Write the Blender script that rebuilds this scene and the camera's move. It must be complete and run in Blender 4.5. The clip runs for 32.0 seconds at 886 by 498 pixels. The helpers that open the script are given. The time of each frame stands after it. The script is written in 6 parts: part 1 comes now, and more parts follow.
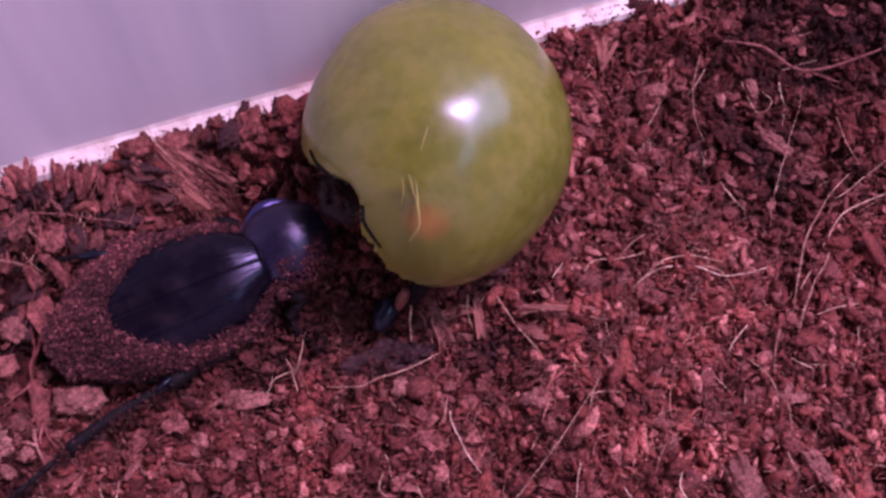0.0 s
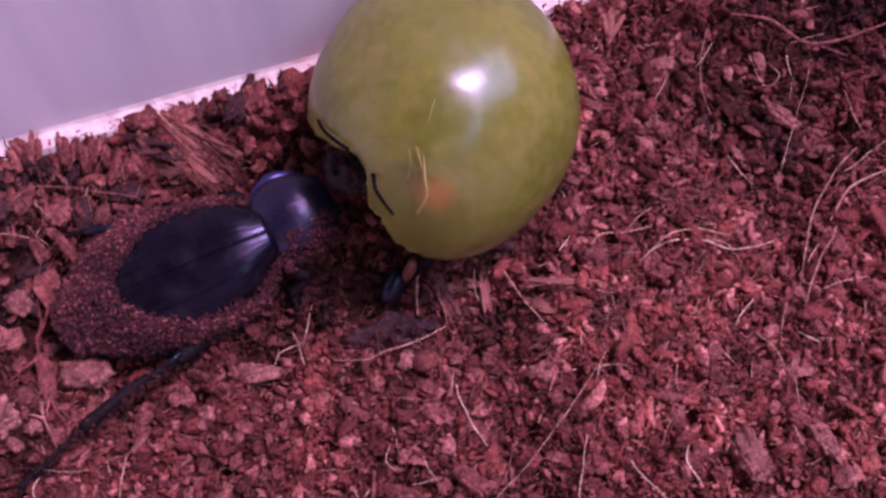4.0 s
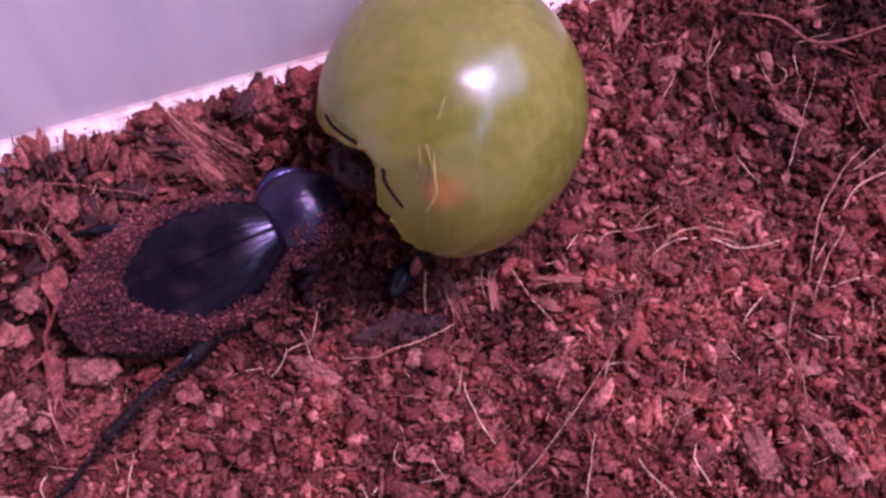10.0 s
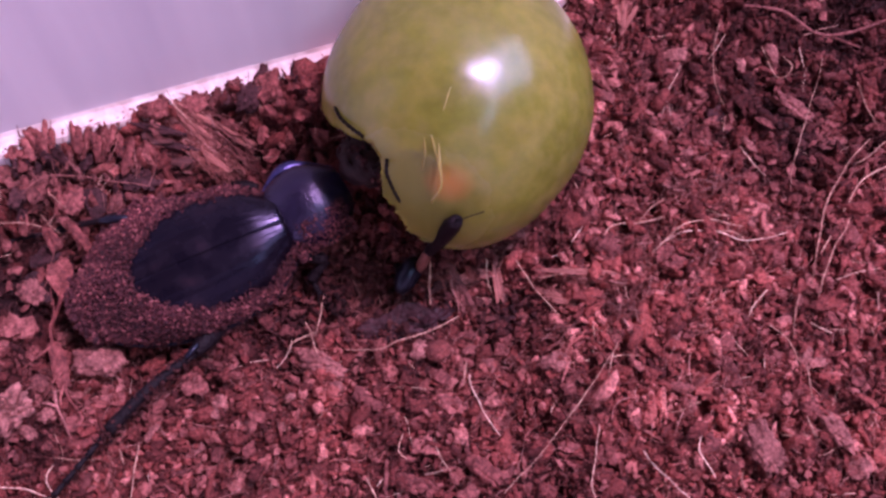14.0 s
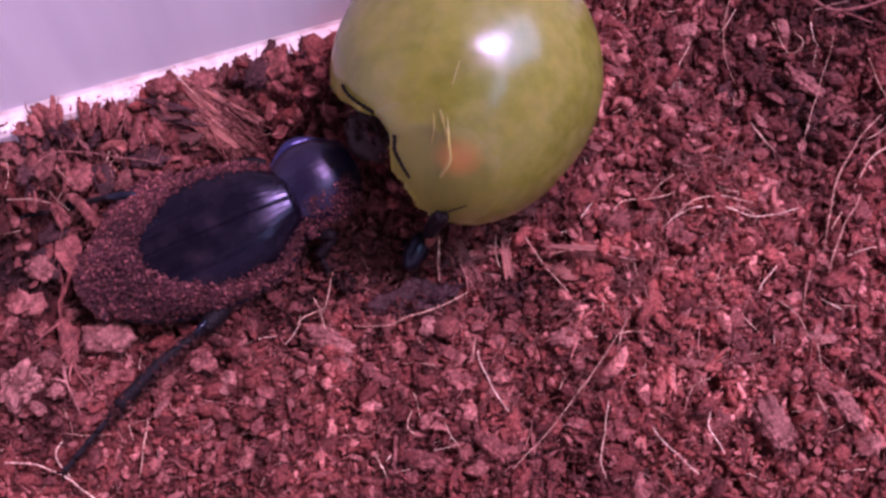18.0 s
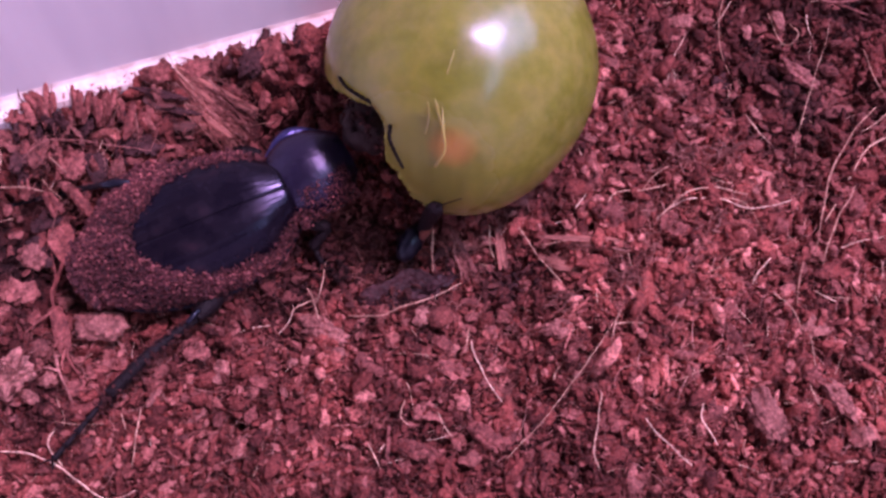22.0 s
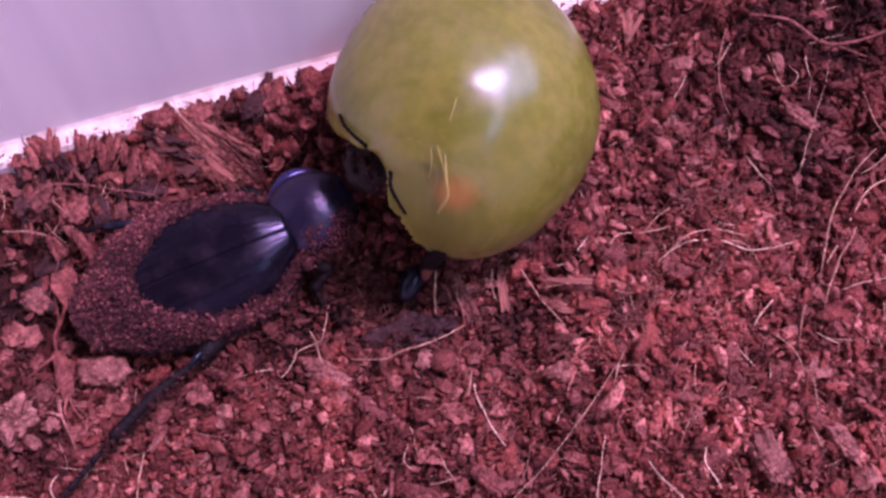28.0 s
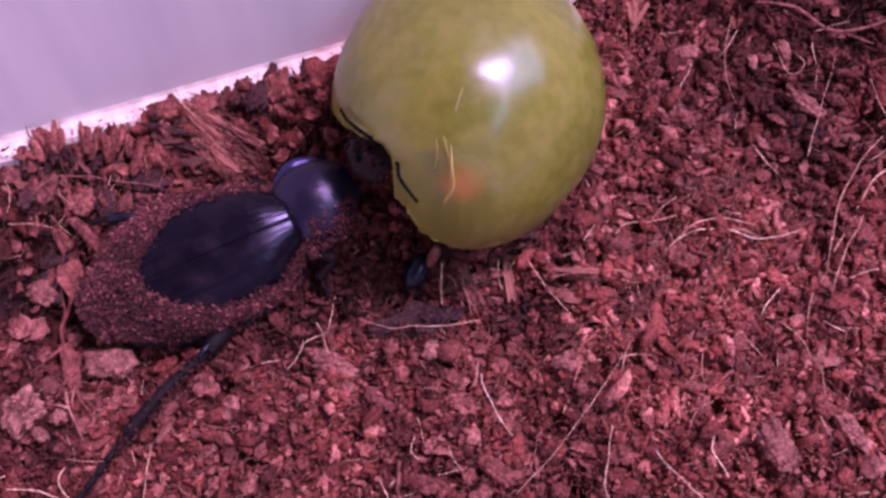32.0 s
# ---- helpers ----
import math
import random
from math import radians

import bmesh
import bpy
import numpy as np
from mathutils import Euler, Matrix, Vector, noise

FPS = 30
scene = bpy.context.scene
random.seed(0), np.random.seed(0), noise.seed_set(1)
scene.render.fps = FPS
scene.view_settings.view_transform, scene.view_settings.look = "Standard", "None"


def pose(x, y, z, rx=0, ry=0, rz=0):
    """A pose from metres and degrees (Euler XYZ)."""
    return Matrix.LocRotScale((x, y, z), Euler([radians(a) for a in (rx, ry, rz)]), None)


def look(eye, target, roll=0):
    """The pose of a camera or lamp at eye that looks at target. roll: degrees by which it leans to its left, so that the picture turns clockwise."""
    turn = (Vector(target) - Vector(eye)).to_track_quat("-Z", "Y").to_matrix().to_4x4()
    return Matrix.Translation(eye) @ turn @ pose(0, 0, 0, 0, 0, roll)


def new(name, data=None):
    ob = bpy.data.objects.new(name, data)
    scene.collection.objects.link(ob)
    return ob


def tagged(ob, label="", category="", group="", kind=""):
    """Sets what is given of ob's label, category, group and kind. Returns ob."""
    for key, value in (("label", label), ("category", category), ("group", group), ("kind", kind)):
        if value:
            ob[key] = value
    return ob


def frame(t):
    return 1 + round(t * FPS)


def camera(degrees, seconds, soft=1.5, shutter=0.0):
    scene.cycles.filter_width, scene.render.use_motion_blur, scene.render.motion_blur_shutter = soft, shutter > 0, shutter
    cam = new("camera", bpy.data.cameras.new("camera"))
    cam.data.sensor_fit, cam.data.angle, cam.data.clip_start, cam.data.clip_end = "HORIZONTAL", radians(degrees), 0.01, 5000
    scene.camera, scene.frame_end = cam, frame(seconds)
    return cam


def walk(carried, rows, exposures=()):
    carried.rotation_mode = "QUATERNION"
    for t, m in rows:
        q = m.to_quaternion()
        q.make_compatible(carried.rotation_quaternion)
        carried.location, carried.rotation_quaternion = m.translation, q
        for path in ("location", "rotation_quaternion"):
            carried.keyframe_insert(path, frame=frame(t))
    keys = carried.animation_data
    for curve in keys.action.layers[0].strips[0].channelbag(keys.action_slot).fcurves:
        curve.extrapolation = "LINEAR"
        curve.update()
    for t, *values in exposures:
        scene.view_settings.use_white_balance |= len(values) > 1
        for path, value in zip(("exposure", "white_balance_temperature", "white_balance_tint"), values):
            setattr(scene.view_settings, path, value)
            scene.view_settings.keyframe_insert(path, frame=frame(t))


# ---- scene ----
MM = 0.001

# camera: held in the hand a little over a decimetre above the soil
cam = camera(42, 32.0, soft=2.8)
walk(cam, [
    (0.0, pose(0.00101, -0.04229, 0.10964, 22.970, -0.032, -0.209)),
    (0.5, pose(0.00083, -0.04252, 0.10953, 22.738, -0.048, -0.261)),
    (1.0, pose(0.00090, -0.04252, 0.10950, 22.558, -0.005, -0.280)),
    (1.5, pose(0.00104, -0.04258, 0.10942, 22.461, 0.067, -0.267)),
    (2.0, pose(0.00073, -0.04250, 0.10945, 22.525, 0.009, -0.237)),
    (2.5, pose(0.00063, -0.04249, 0.10939, 22.645, -0.053, -0.219)),
    (3.0, pose(0.00061, -0.04246, 0.10939, 22.545, 0.033, -0.265)),
    (3.5, pose(0.00062, -0.04272, 0.10928, 22.268, 0.089, -0.177)),
    (5.5, pose(-0.00001, -0.04323, 0.10892, 21.923, -0.211, -0.205)),
    (6.0, pose(0.00010, -0.04324, 0.10892, 22.053, -0.084, -0.110)),
    (6.5, pose(-0.00013, -0.04339, 0.10882, 22.145, -0.089, -0.123)),
    (7.0, pose(-0.00015, -0.04304, 0.10901, 21.901, -0.067, -0.187)),
    (7.5, pose(-0.00002, -0.04328, 0.10882, 21.984, 0.079, 0.030)),
    (8.0, pose(-0.00026, -0.04353, 0.10872, 21.936, -0.007, 0.057)),
    (8.5, pose(-0.00024, -0.04347, 0.10891, 21.817, -0.046, 0.094)),
    (9.0, pose(0.00000, -0.04391, 0.10869, 22.000, -0.000, -0.000)),
    (9.5, pose(-0.00046, -0.04385, 0.10869, 22.038, -0.148, -0.151)),
    (10.0, pose(-0.00046, -0.04317, 0.10909, 22.066, -0.092, -0.101)),
    (10.5, pose(-0.00028, -0.04346, 0.10894, 22.104, -0.024, -0.075)),
    (11.0, pose(-0.00023, -0.04343, 0.10897, 21.964, 0.071, -0.038)),
    (11.5, pose(-0.00033, -0.04335, 0.10894, 22.001, -0.069, -0.018)),
    (12.0, pose(-0.00033, -0.04328, 0.10898, 21.945, -0.022, -0.025)),
    (12.5, pose(-0.00023, -0.04323, 0.10914, 21.882, 0.048, -0.038)),
    (13.0, pose(-0.00009, -0.04322, 0.10911, 21.919, 0.132, 0.012)),
    (13.5, pose(-0.00013, -0.04365, 0.10894, 22.043, 0.168, 0.105)),
    (14.0, pose(-0.00052, -0.04363, 0.10891, 21.916, 0.077, 0.057)),
    (14.5, pose(-0.00046, -0.04351, 0.10886, 21.678, 0.102, 0.106)),
    (16.5, pose(-0.00068, -0.04424, 0.10842, 21.539, 0.219, 0.121)),
    (17.0, pose(-0.00050, -0.04433, 0.10841, 21.597, 0.244, 0.144)),
    (17.5, pose(-0.00094, -0.04419, 0.10841, 21.177, 0.380, 0.101)),
    (18.0, pose(-0.00065, -0.04426, 0.10835, 21.126, 0.428, 0.175)),
    (18.5, pose(-0.00101, -0.04456, 0.10824, 21.144, 0.222, 0.308)),
    (19.0, pose(-0.00045, -0.04477, 0.10815, 21.054, 0.251, 0.316)),
    (19.5, pose(-0.00044, -0.04493, 0.10818, 21.175, 0.270, 0.310)),
    (20.0, pose(-0.00117, -0.04492, 0.10798, 20.829, 0.288, 0.262)),
    (20.5, pose(-0.00112, -0.04468, 0.10815, 20.767, 0.342, 0.285)),
    (21.0, pose(-0.00046, -0.04455, 0.10816, 21.156, 0.266, 0.254)),
    (21.5, pose(-0.00041, -0.04504, 0.10784, 21.038, 0.190, 0.350)),
    (22.0, pose(-0.00074, -0.04448, 0.10808, 20.793, 0.007, 0.313)),
    (22.5, pose(-0.00135, -0.04403, 0.10861, 21.379, 0.220, 0.304)),
    (23.0, pose(-0.00094, -0.04413, 0.10856, 21.476, 0.307, 0.368)),
    (23.5, pose(-0.00091, -0.04350, 0.10878, 21.543, 0.141, 0.283)),
    (24.0, pose(-0.00085, -0.04339, 0.10880, 21.713, 0.113, 0.239)),
    (24.5, pose(-0.00090, -0.04322, 0.10892, 21.553, 0.083, 0.231)),
    (25.0, pose(-0.00080, -0.04380, 0.10862, 21.688, 0.105, 0.295)),
    (25.5, pose(-0.00075, -0.04301, 0.10894, 21.465, 0.139, 0.393)),
    (27.5, pose(-0.00075, -0.04333, 0.10878, 21.784, 0.016, 0.114)),
    (28.0, pose(-0.00103, -0.04282, 0.10899, 21.988, 0.059, 0.127)),
    (28.5, pose(-0.00037, -0.04247, 0.10906, 22.236, -0.166, -0.049)),
    (29.0, pose(-0.00097, -0.04247, 0.10897, 21.949, -0.091, 0.008)),
    (29.5, pose(-0.00059, -0.04298, 0.10875, 22.034, 0.193, 0.009)),
    (30.0, pose(-0.00088, -0.04273, 0.10880, 21.569, 0.214, -0.159)),
    (30.5, pose(-0.00100, -0.04272, 0.10884, 21.629, 0.173, -0.122)),
    (31.0, pose(-0.00119, -0.04281, 0.10879, 21.653, 0.223, -0.109)),
    (31.5, pose(-0.00093, -0.04306, 0.10863, 21.804, 0.432, -0.059)),
    (32.0, pose(-0.00123, -0.04255, 0.10888, 21.399, 0.351, -0.072)),
], [(0.0, -0.69), (3.5, -0.66), (5.5, -0.54), (7.0, -0.51), (9.0, -0.41), (12.0, -0.35), (17.0, -0.32), (20.0, -0.26), (25.0, -0.24), (28.0, -0.34), (32.0, -0.37)])

# ---- light: a pinkish lamp overhead, daylight from a window beside it, a dim lavender room, two added lamps ----
world = bpy.data.worlds.new("room_light")
world.use_nodes = True
scene.world = world
world.node_tree.nodes["Background"].inputs[0].default_value = (0.84, 0.53, 1.0, 1)
world.node_tree.nodes["Background"].inputs[1].default_value = 0.225


def area_lamp(name, eye, target, size, power, colour):
    data = bpy.data.lights.new(name, "AREA")
    data.shape, data.size, data.energy, data.color = "DISK", size, power, colour
    lamp = new(name, data)
    lamp.matrix_world = look(eye, target)
    return lamp


area_lamp("ceiling_lamp", (0.205, 0.080, 0.62), (0, 0, 0), 0.075, 7.0, (1.0, 0.56, 0.95))
area_lamp("window_light", (0.420, 0.165, 0.60), (0, 0, 0), 0.46, 6.0, (0.50, 0.555, 1.0))
# broad fill added in front to brighten the wall and the near soil
area_lamp("front_fill", (0.06, -0.42, 0.26), (-0.01, 0.02, 0.02), 0.50, 0.62, (0.95, 0.55, 1.0))
# long narrow lamp added only to draw the bluish streak on the grape
streak_lamp = area_lamp("grape_streak_lamp", (0.285, -0.20, 0.60), (0, 0, 0), 0.11, 1.1, (0.55, 0.66, 1.0))
streak_lamp.data.shape, streak_lamp.data.size_y = "ELLIPSE", 0.42
_back = streak_lamp.matrix_world.translation.normalized()
_side = Vector((0, 1, 0)).cross(_back).normalized()
streak_lamp.matrix_world = Matrix.Translation(streak_lamp.matrix_world.translation) @ Matrix((_side, _back.cross(_side), _back)).transposed().to_4x4()


# ---- materials ----
def material(name):
    m = bpy.data.materials.new(name)
    m.use_nodes = True
    return m, m.node_tree.nodes, m.node_tree.links, m.node_tree.nodes["Principled BSDF"]


def noise_node(n, l, scale, detail=4.0, space="Object"):
    tc = n.new("ShaderNodeTexCoord")
    t = n.new("ShaderNodeTexNoise")
    t.inputs["Scale"].default_value, t.inputs["Detail"].default_value = scale, detail
    l.new(tc.outputs[space], t.inputs["Vector"])
    return t.outputs["Fac"]


def ramp(n, l, fac, stops):
    r = n.new("ShaderNodeValToRGB")
    while len(r.color_ramp.elements) < len(stops):
        r.color_ramp.elements.new(0.5)
    for e, (p, c) in zip(r.color_ramp.elements, stops):
        e.position, e.color = p, (*c, 1)
    l.new(fac, r.inputs["Fac"])
    return r.outputs["Color"]


def mixed(n, l, fac, a, b, kind="MIX"):
    m = n.new("ShaderNodeMix")
    m.data_type, m.blend_type = "RGBA", kind
    for socket, value in ((m.inputs["Factor"], fac), (m.inputs["A"], a), (m.inputs["B"], b)):
        if isinstance(value, bpy.types.NodeSocket):
            l.new(value, socket)
        elif isinstance(value, tuple):
            socket.default_value = (*value, 1)
        else:
            socket.default_value = value
    return m.outputs["Result"]


def bumped(n, l, bsdf, height, strength, distance):
    b = n.new("ShaderNodeBump")
    b.inputs["Strength"].default_value, b.inputs["Distance"].default_value = strength, distance
    l.new(height, b.inputs["Height"])
    l.new(b.outputs["Normal"], bsdf.inputs["Normal"])


def coir(name, dark, mid, pale, per="island", rough=0.78):
    """Crumbly coconut husk: one tone a piece, mottled and grainy."""
    m, n, l, b = material(name)
    if per == "island":
        source = n.new("ShaderNodeNewGeometry").outputs["Random Per Island"]
    else:
        source = n.new("ShaderNodeObjectInfo").outputs["Random"]
    tone = ramp(n, l, source, [(0.0, dark), (0.26, mid), (0.66, mid), (1.0, pale)])
    spots = noise_node(n, l, 3200, 6)
    shade = ramp(n, l, spots, [(0.34, (0.56, 0.52, 0.54)), (0.66, (1.36, 1.34, 1.34))])
    col = mixed(n, l, 1.0, tone, shade, "MULTIPLY")
    if per == "island":   # cloudy tone, one dry stretch, and patches of damp and of painted-in shade
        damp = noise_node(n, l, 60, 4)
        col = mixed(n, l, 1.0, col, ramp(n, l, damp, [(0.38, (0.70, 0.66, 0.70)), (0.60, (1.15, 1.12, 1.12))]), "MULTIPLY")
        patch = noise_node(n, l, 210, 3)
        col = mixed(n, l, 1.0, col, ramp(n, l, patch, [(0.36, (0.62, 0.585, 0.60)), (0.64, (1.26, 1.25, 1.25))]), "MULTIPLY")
        # wet scales colour for damp, and for shade round the beetle and back right
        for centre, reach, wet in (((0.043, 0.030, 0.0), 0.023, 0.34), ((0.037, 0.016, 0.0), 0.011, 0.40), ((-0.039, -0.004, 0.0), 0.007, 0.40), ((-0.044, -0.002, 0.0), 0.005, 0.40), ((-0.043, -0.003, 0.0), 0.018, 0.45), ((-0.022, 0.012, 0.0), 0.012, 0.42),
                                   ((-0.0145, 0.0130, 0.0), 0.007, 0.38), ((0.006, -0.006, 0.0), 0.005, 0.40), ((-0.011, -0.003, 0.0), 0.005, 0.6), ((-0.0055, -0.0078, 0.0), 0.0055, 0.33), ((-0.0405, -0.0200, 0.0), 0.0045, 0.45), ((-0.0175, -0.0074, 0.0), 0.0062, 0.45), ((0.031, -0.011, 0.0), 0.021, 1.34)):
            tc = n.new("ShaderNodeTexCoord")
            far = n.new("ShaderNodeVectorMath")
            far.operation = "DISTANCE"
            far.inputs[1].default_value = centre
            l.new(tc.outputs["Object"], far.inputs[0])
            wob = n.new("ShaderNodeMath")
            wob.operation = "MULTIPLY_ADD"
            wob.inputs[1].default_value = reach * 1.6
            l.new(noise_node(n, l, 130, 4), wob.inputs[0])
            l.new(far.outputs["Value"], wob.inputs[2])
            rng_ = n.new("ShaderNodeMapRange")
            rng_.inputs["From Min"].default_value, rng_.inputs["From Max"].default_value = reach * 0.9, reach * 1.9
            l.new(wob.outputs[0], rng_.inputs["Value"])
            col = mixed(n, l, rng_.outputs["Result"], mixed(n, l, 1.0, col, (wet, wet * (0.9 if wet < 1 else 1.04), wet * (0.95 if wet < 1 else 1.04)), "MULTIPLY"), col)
    else:                 # each chip is weathered in blotches
        blot = noise_node(n, l, 700, 4)
        col = mixed(n, l, 1.0, col, ramp(n, l, blot, [(0.34, (0.52, 0.46, 0.47)), (0.66, (1.26, 1.25, 1.25))]), "MULTIPLY")
    l.new(col, b.inputs["Base Color"])
    b.inputs["Roughness"].default_value = rough
    b.inputs["Specular IOR Level"].default_value = 0.28
    if per == "island":
        bumped(n, l, b, noise_node(n, l, 2000, 9), 1.0, 0.0009)
    else:                 # larger pieces have smoother, finely grained faces
        bumped(n, l, b, noise_node(n, l, 2200, 6), 0.75, 0.0005)
    return m


DARK, MID, PALE = (0.090, 0.022, 0.019), (0.258, 0.067, 0.0535), (0.62, 0.258, 0.208)
M_SOIL = coir("coir_soil", (0.06, 0.017, 0.015), (0.13, 0.037, 0.031), (0.20, 0.060, 0.050))
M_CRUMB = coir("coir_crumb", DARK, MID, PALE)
M_CHIP = coir("husk_chip", (0.15, 0.048, 0.042), (0.235, 0.077, 0.066), (0.33, 0.126, 0.107), "object")
M_PALE = coir("pale_husk", (0.23, 0.094, 0.079), (0.31, 0.132, 0.110), (0.42, 0.195, 0.162), "object")
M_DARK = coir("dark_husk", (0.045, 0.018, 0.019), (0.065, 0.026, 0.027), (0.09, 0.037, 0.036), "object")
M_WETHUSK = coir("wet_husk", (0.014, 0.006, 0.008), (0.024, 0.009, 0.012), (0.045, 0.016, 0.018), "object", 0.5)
M_RED = coir("red_husk", (0.125, 0.044, 0.038), (0.180, 0.066, 0.056), (0.27, 0.110, 0.094), "object")
M_FIBRE = coir("coir_fibre", (0.48, 0.27, 0.19), (0.70, 0.46, 0.32), (0.86, 0.66, 0.49), "object", 0.6)
M_FIBRES = coir("loose_fibres", (0.15, 0.045, 0.036), (0.30, 0.115, 0.090), (0.58, 0.31, 0.245), "island", 0.6)
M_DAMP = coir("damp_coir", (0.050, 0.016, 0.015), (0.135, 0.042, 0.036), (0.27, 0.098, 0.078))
M_CRUST = coir("soil_crust", (0.045, 0.015, 0.019), (0.104, 0.031, 0.035), (0.40, 0.148, 0.134))


def fibrous(name, a, c):
    """Husk bark with long strands along its local x."""
    m, n, l, b = material(name)
    tc = n.new("ShaderNodeTexCoord")
    mp = n.new("ShaderNodeMapping")
    mp.inputs["Scale"].default_value = (120, 2600, 2600)
    l.new(tc.outputs["Object"], mp.inputs["Vector"])
    t = n.new("ShaderNodeTexNoise")
    t.inputs["Scale"].default_value, t.inputs["Detail"].default_value = 1.0, 4
    l.new(mp.outputs["Vector"], t.inputs["Vector"])
    l.new(ramp(n, l, t.outputs["Fac"], [(0.3, a), (0.7, c)]), b.inputs["Base Color"])
    b.inputs["Roughness"].default_value = 0.75
    bumped(n, l, b, t.outputs["Fac"], 0.9, 0.0004)
    return m


M_BARK = fibrous("fibrous_bark", (0.10, 0.030, 0.023), (0.43, 0.160, 0.120))
M_BARK_DARK = fibrous("dark_fibrous_bark", (0.04, 0.014, 0.013), (0.16, 0.055, 0.046))
M_PETAL = coir("husk_petal", (0.10, 0.029, 0.026), (0.20, 0.061, 0.052), (0.32, 0.113, 0.094), "object", 0.7)

M_WALL, n, l, b = material("frosted_plastic")
streak = n.new("ShaderNodeTexCoord")
smap = n.new("ShaderNodeMapping")
smap.inputs["Scale"].default_value = (120, 120, 7)
l.new(streak.outputs["Object"], smap.inputs["Vector"])
stex = n.new("ShaderNodeTexNoise")
stex.inputs["Scale"].default_value, stex.inputs["Detail"].default_value = 1.0, 3
l.new(smap.outputs["Vector"], stex.inputs["Vector"])
l.new(ramp(n, l, stex.outputs["Fac"], [(0.28, (0.70, 0.685, 0.74)), (0.72, (0.95, 0.92, 0.925))]), b.inputs["Base Color"])
b.inputs["Roughness"].default_value = 0.35
b.inputs["Subsurface Weight"].default_value = 0.0
bumped(n, l, b, stex.outputs["Fac"], 0.08, 0.001)

M_LEDGE, n, l, b = material("scuffed_plastic_rim")
l.new(ramp(n, l, noise_node(n, l, 500, 4), [(0.32, (0.64, 0.53, 0.48)), (0.62, (0.90, 0.83, 0.77))]), b.inputs["Base Color"])
b.inputs["Roughness"].default_value = 0.55
bumped(n, l, b, noise_node(n, l, 1200, 4), 0.3, 0.0005)

M_GRAPE, n, l, b = material("grape_skin")
cloud = noise_node(n, l, 110, 4)
fleck = noise_node(n, l, 1600, 2)
milky = ramp(n, l, noise_node(n, l, 480, 9), [(0.40, (0, 0, 0)), (0.74, (0.50, 0.50, 0.50))])
skin = ramp(n, l, cloud, [(0.3, (0.128, 0.148, 0.018)), (0.5, (0.178, 0.190, 0.028)), (0.72, (0.242, 0.241, 0.052))])
skin = mixed(n, l, ramp(n, l, fleck, [(0.74, (0, 0, 0)), (0.80, (1, 1, 1))]), skin, (0.16, 0.15, 0.03))
skin = mixed(n, l, milky, skin, (0.246, 0.224, 0.072))
skin = mixed(n, l, 1.0, skin, ramp(n, l, noise_node(n, l, 900, 6), [(0.36, (0.90, 0.92, 0.86)), (0.64, (1.08, 1.06, 1.12))]), "MULTIPLY")
# where the skin is gone the flesh is a deeper yellow-green, streaked towards the seed, which glows orange through it
gtc = n.new("ShaderNodeTexCoord")
gmap = n.new("ShaderNodeMapping")
gmap.inputs["Scale"].default_value = (330, 120, 120)
l.new(gtc.outputs["Object"], gmap.inputs["Vector"])
gtex = n.new("ShaderNodeTexNoise")
gtex.inputs["Scale"].default_value, gtex.inputs["Detail"].default_value = 1.0, 5
l.new(gmap.outputs["Vector"], gtex.inputs["Vector"])
flesh = ramp(n, l, gtex.outputs["Fac"], [(0.32, (0.130, 0.128, 0.012)), (0.55, (0.155, 0.154, 0.017)), (0.75, (0.200, 0.190, 0.030))])
for spot, near, far, strength, tone in (((-0.0042, -0.0118, 0.0150), 0.0040, 0.0078, 0.9, flesh), ((-0.0009, -0.0109, 0.0178), 0.0010, 0.0027, 0.85, (0.40, 0.20, 0.045))):
    gdist = n.new("ShaderNodeVectorMath")
    gdist.operation = "DISTANCE"
    gdist.inputs[1].default_value = spot
    l.new(gtc.outputs["Object"], gdist.inputs[0])
    gwob = n.new("ShaderNodeMath")
    gwob.operation = "MULTIPLY_ADD"
    gwob.inputs[1].default_value = 0.25 * far
    l.new(noise_node(n, l, 420, 4), gwob.inputs[0])
    l.new(gdist.outputs["Value"], gwob.inputs[2])
    gmask = n.new("ShaderNodeMapRange")
    gmask.interpolation_type = "SMOOTHSTEP"
    gmask.inputs["From Min"].default_value, gmask.inputs["From Max"].default_value = near, far * 1.12
    gmask.inputs["To Min"].default_value, gmask.inputs["To Max"].default_value = strength, 0.0
    l.new(gwob.outputs[0], gmask.inputs["Value"])
    skin = mixed(n, l, gmask.outputs["Result"], skin, tone)
    if tone is flesh:      # bared flesh is duller than the skin
        grough = n.new("ShaderNodeMapRange")
        grough.inputs["To Min"].default_value, grough.inputs["To Max"].default_value = 0.26, 0.60
        l.new(gmask.outputs["Result"], grough.inputs["Value"])
        l.new(grough.outputs["Result"], b.inputs["Roughness"])
l.new(skin, b.inputs["Base Color"])
b.inputs["Subsurface Weight"].default_value = 0.8
b.inputs["Subsurface Radius"].default_value = (1.0, 0.9, 0.3)
b.inputs["Subsurface Scale"].default_value = 0.006
b.inputs["Specular IOR Level"].default_value = 0.48
b.inputs["Specular Tint"].default_value = (0.66, 0.84, 1.0, 1)
b.inputs["Coat Weight"].default_value = 0.15
b.inputs["Coat Roughness"].default_value = 0.12
bumped(n, l, b, noise_node(n, l, 260, 7), 0.075, 0.001)


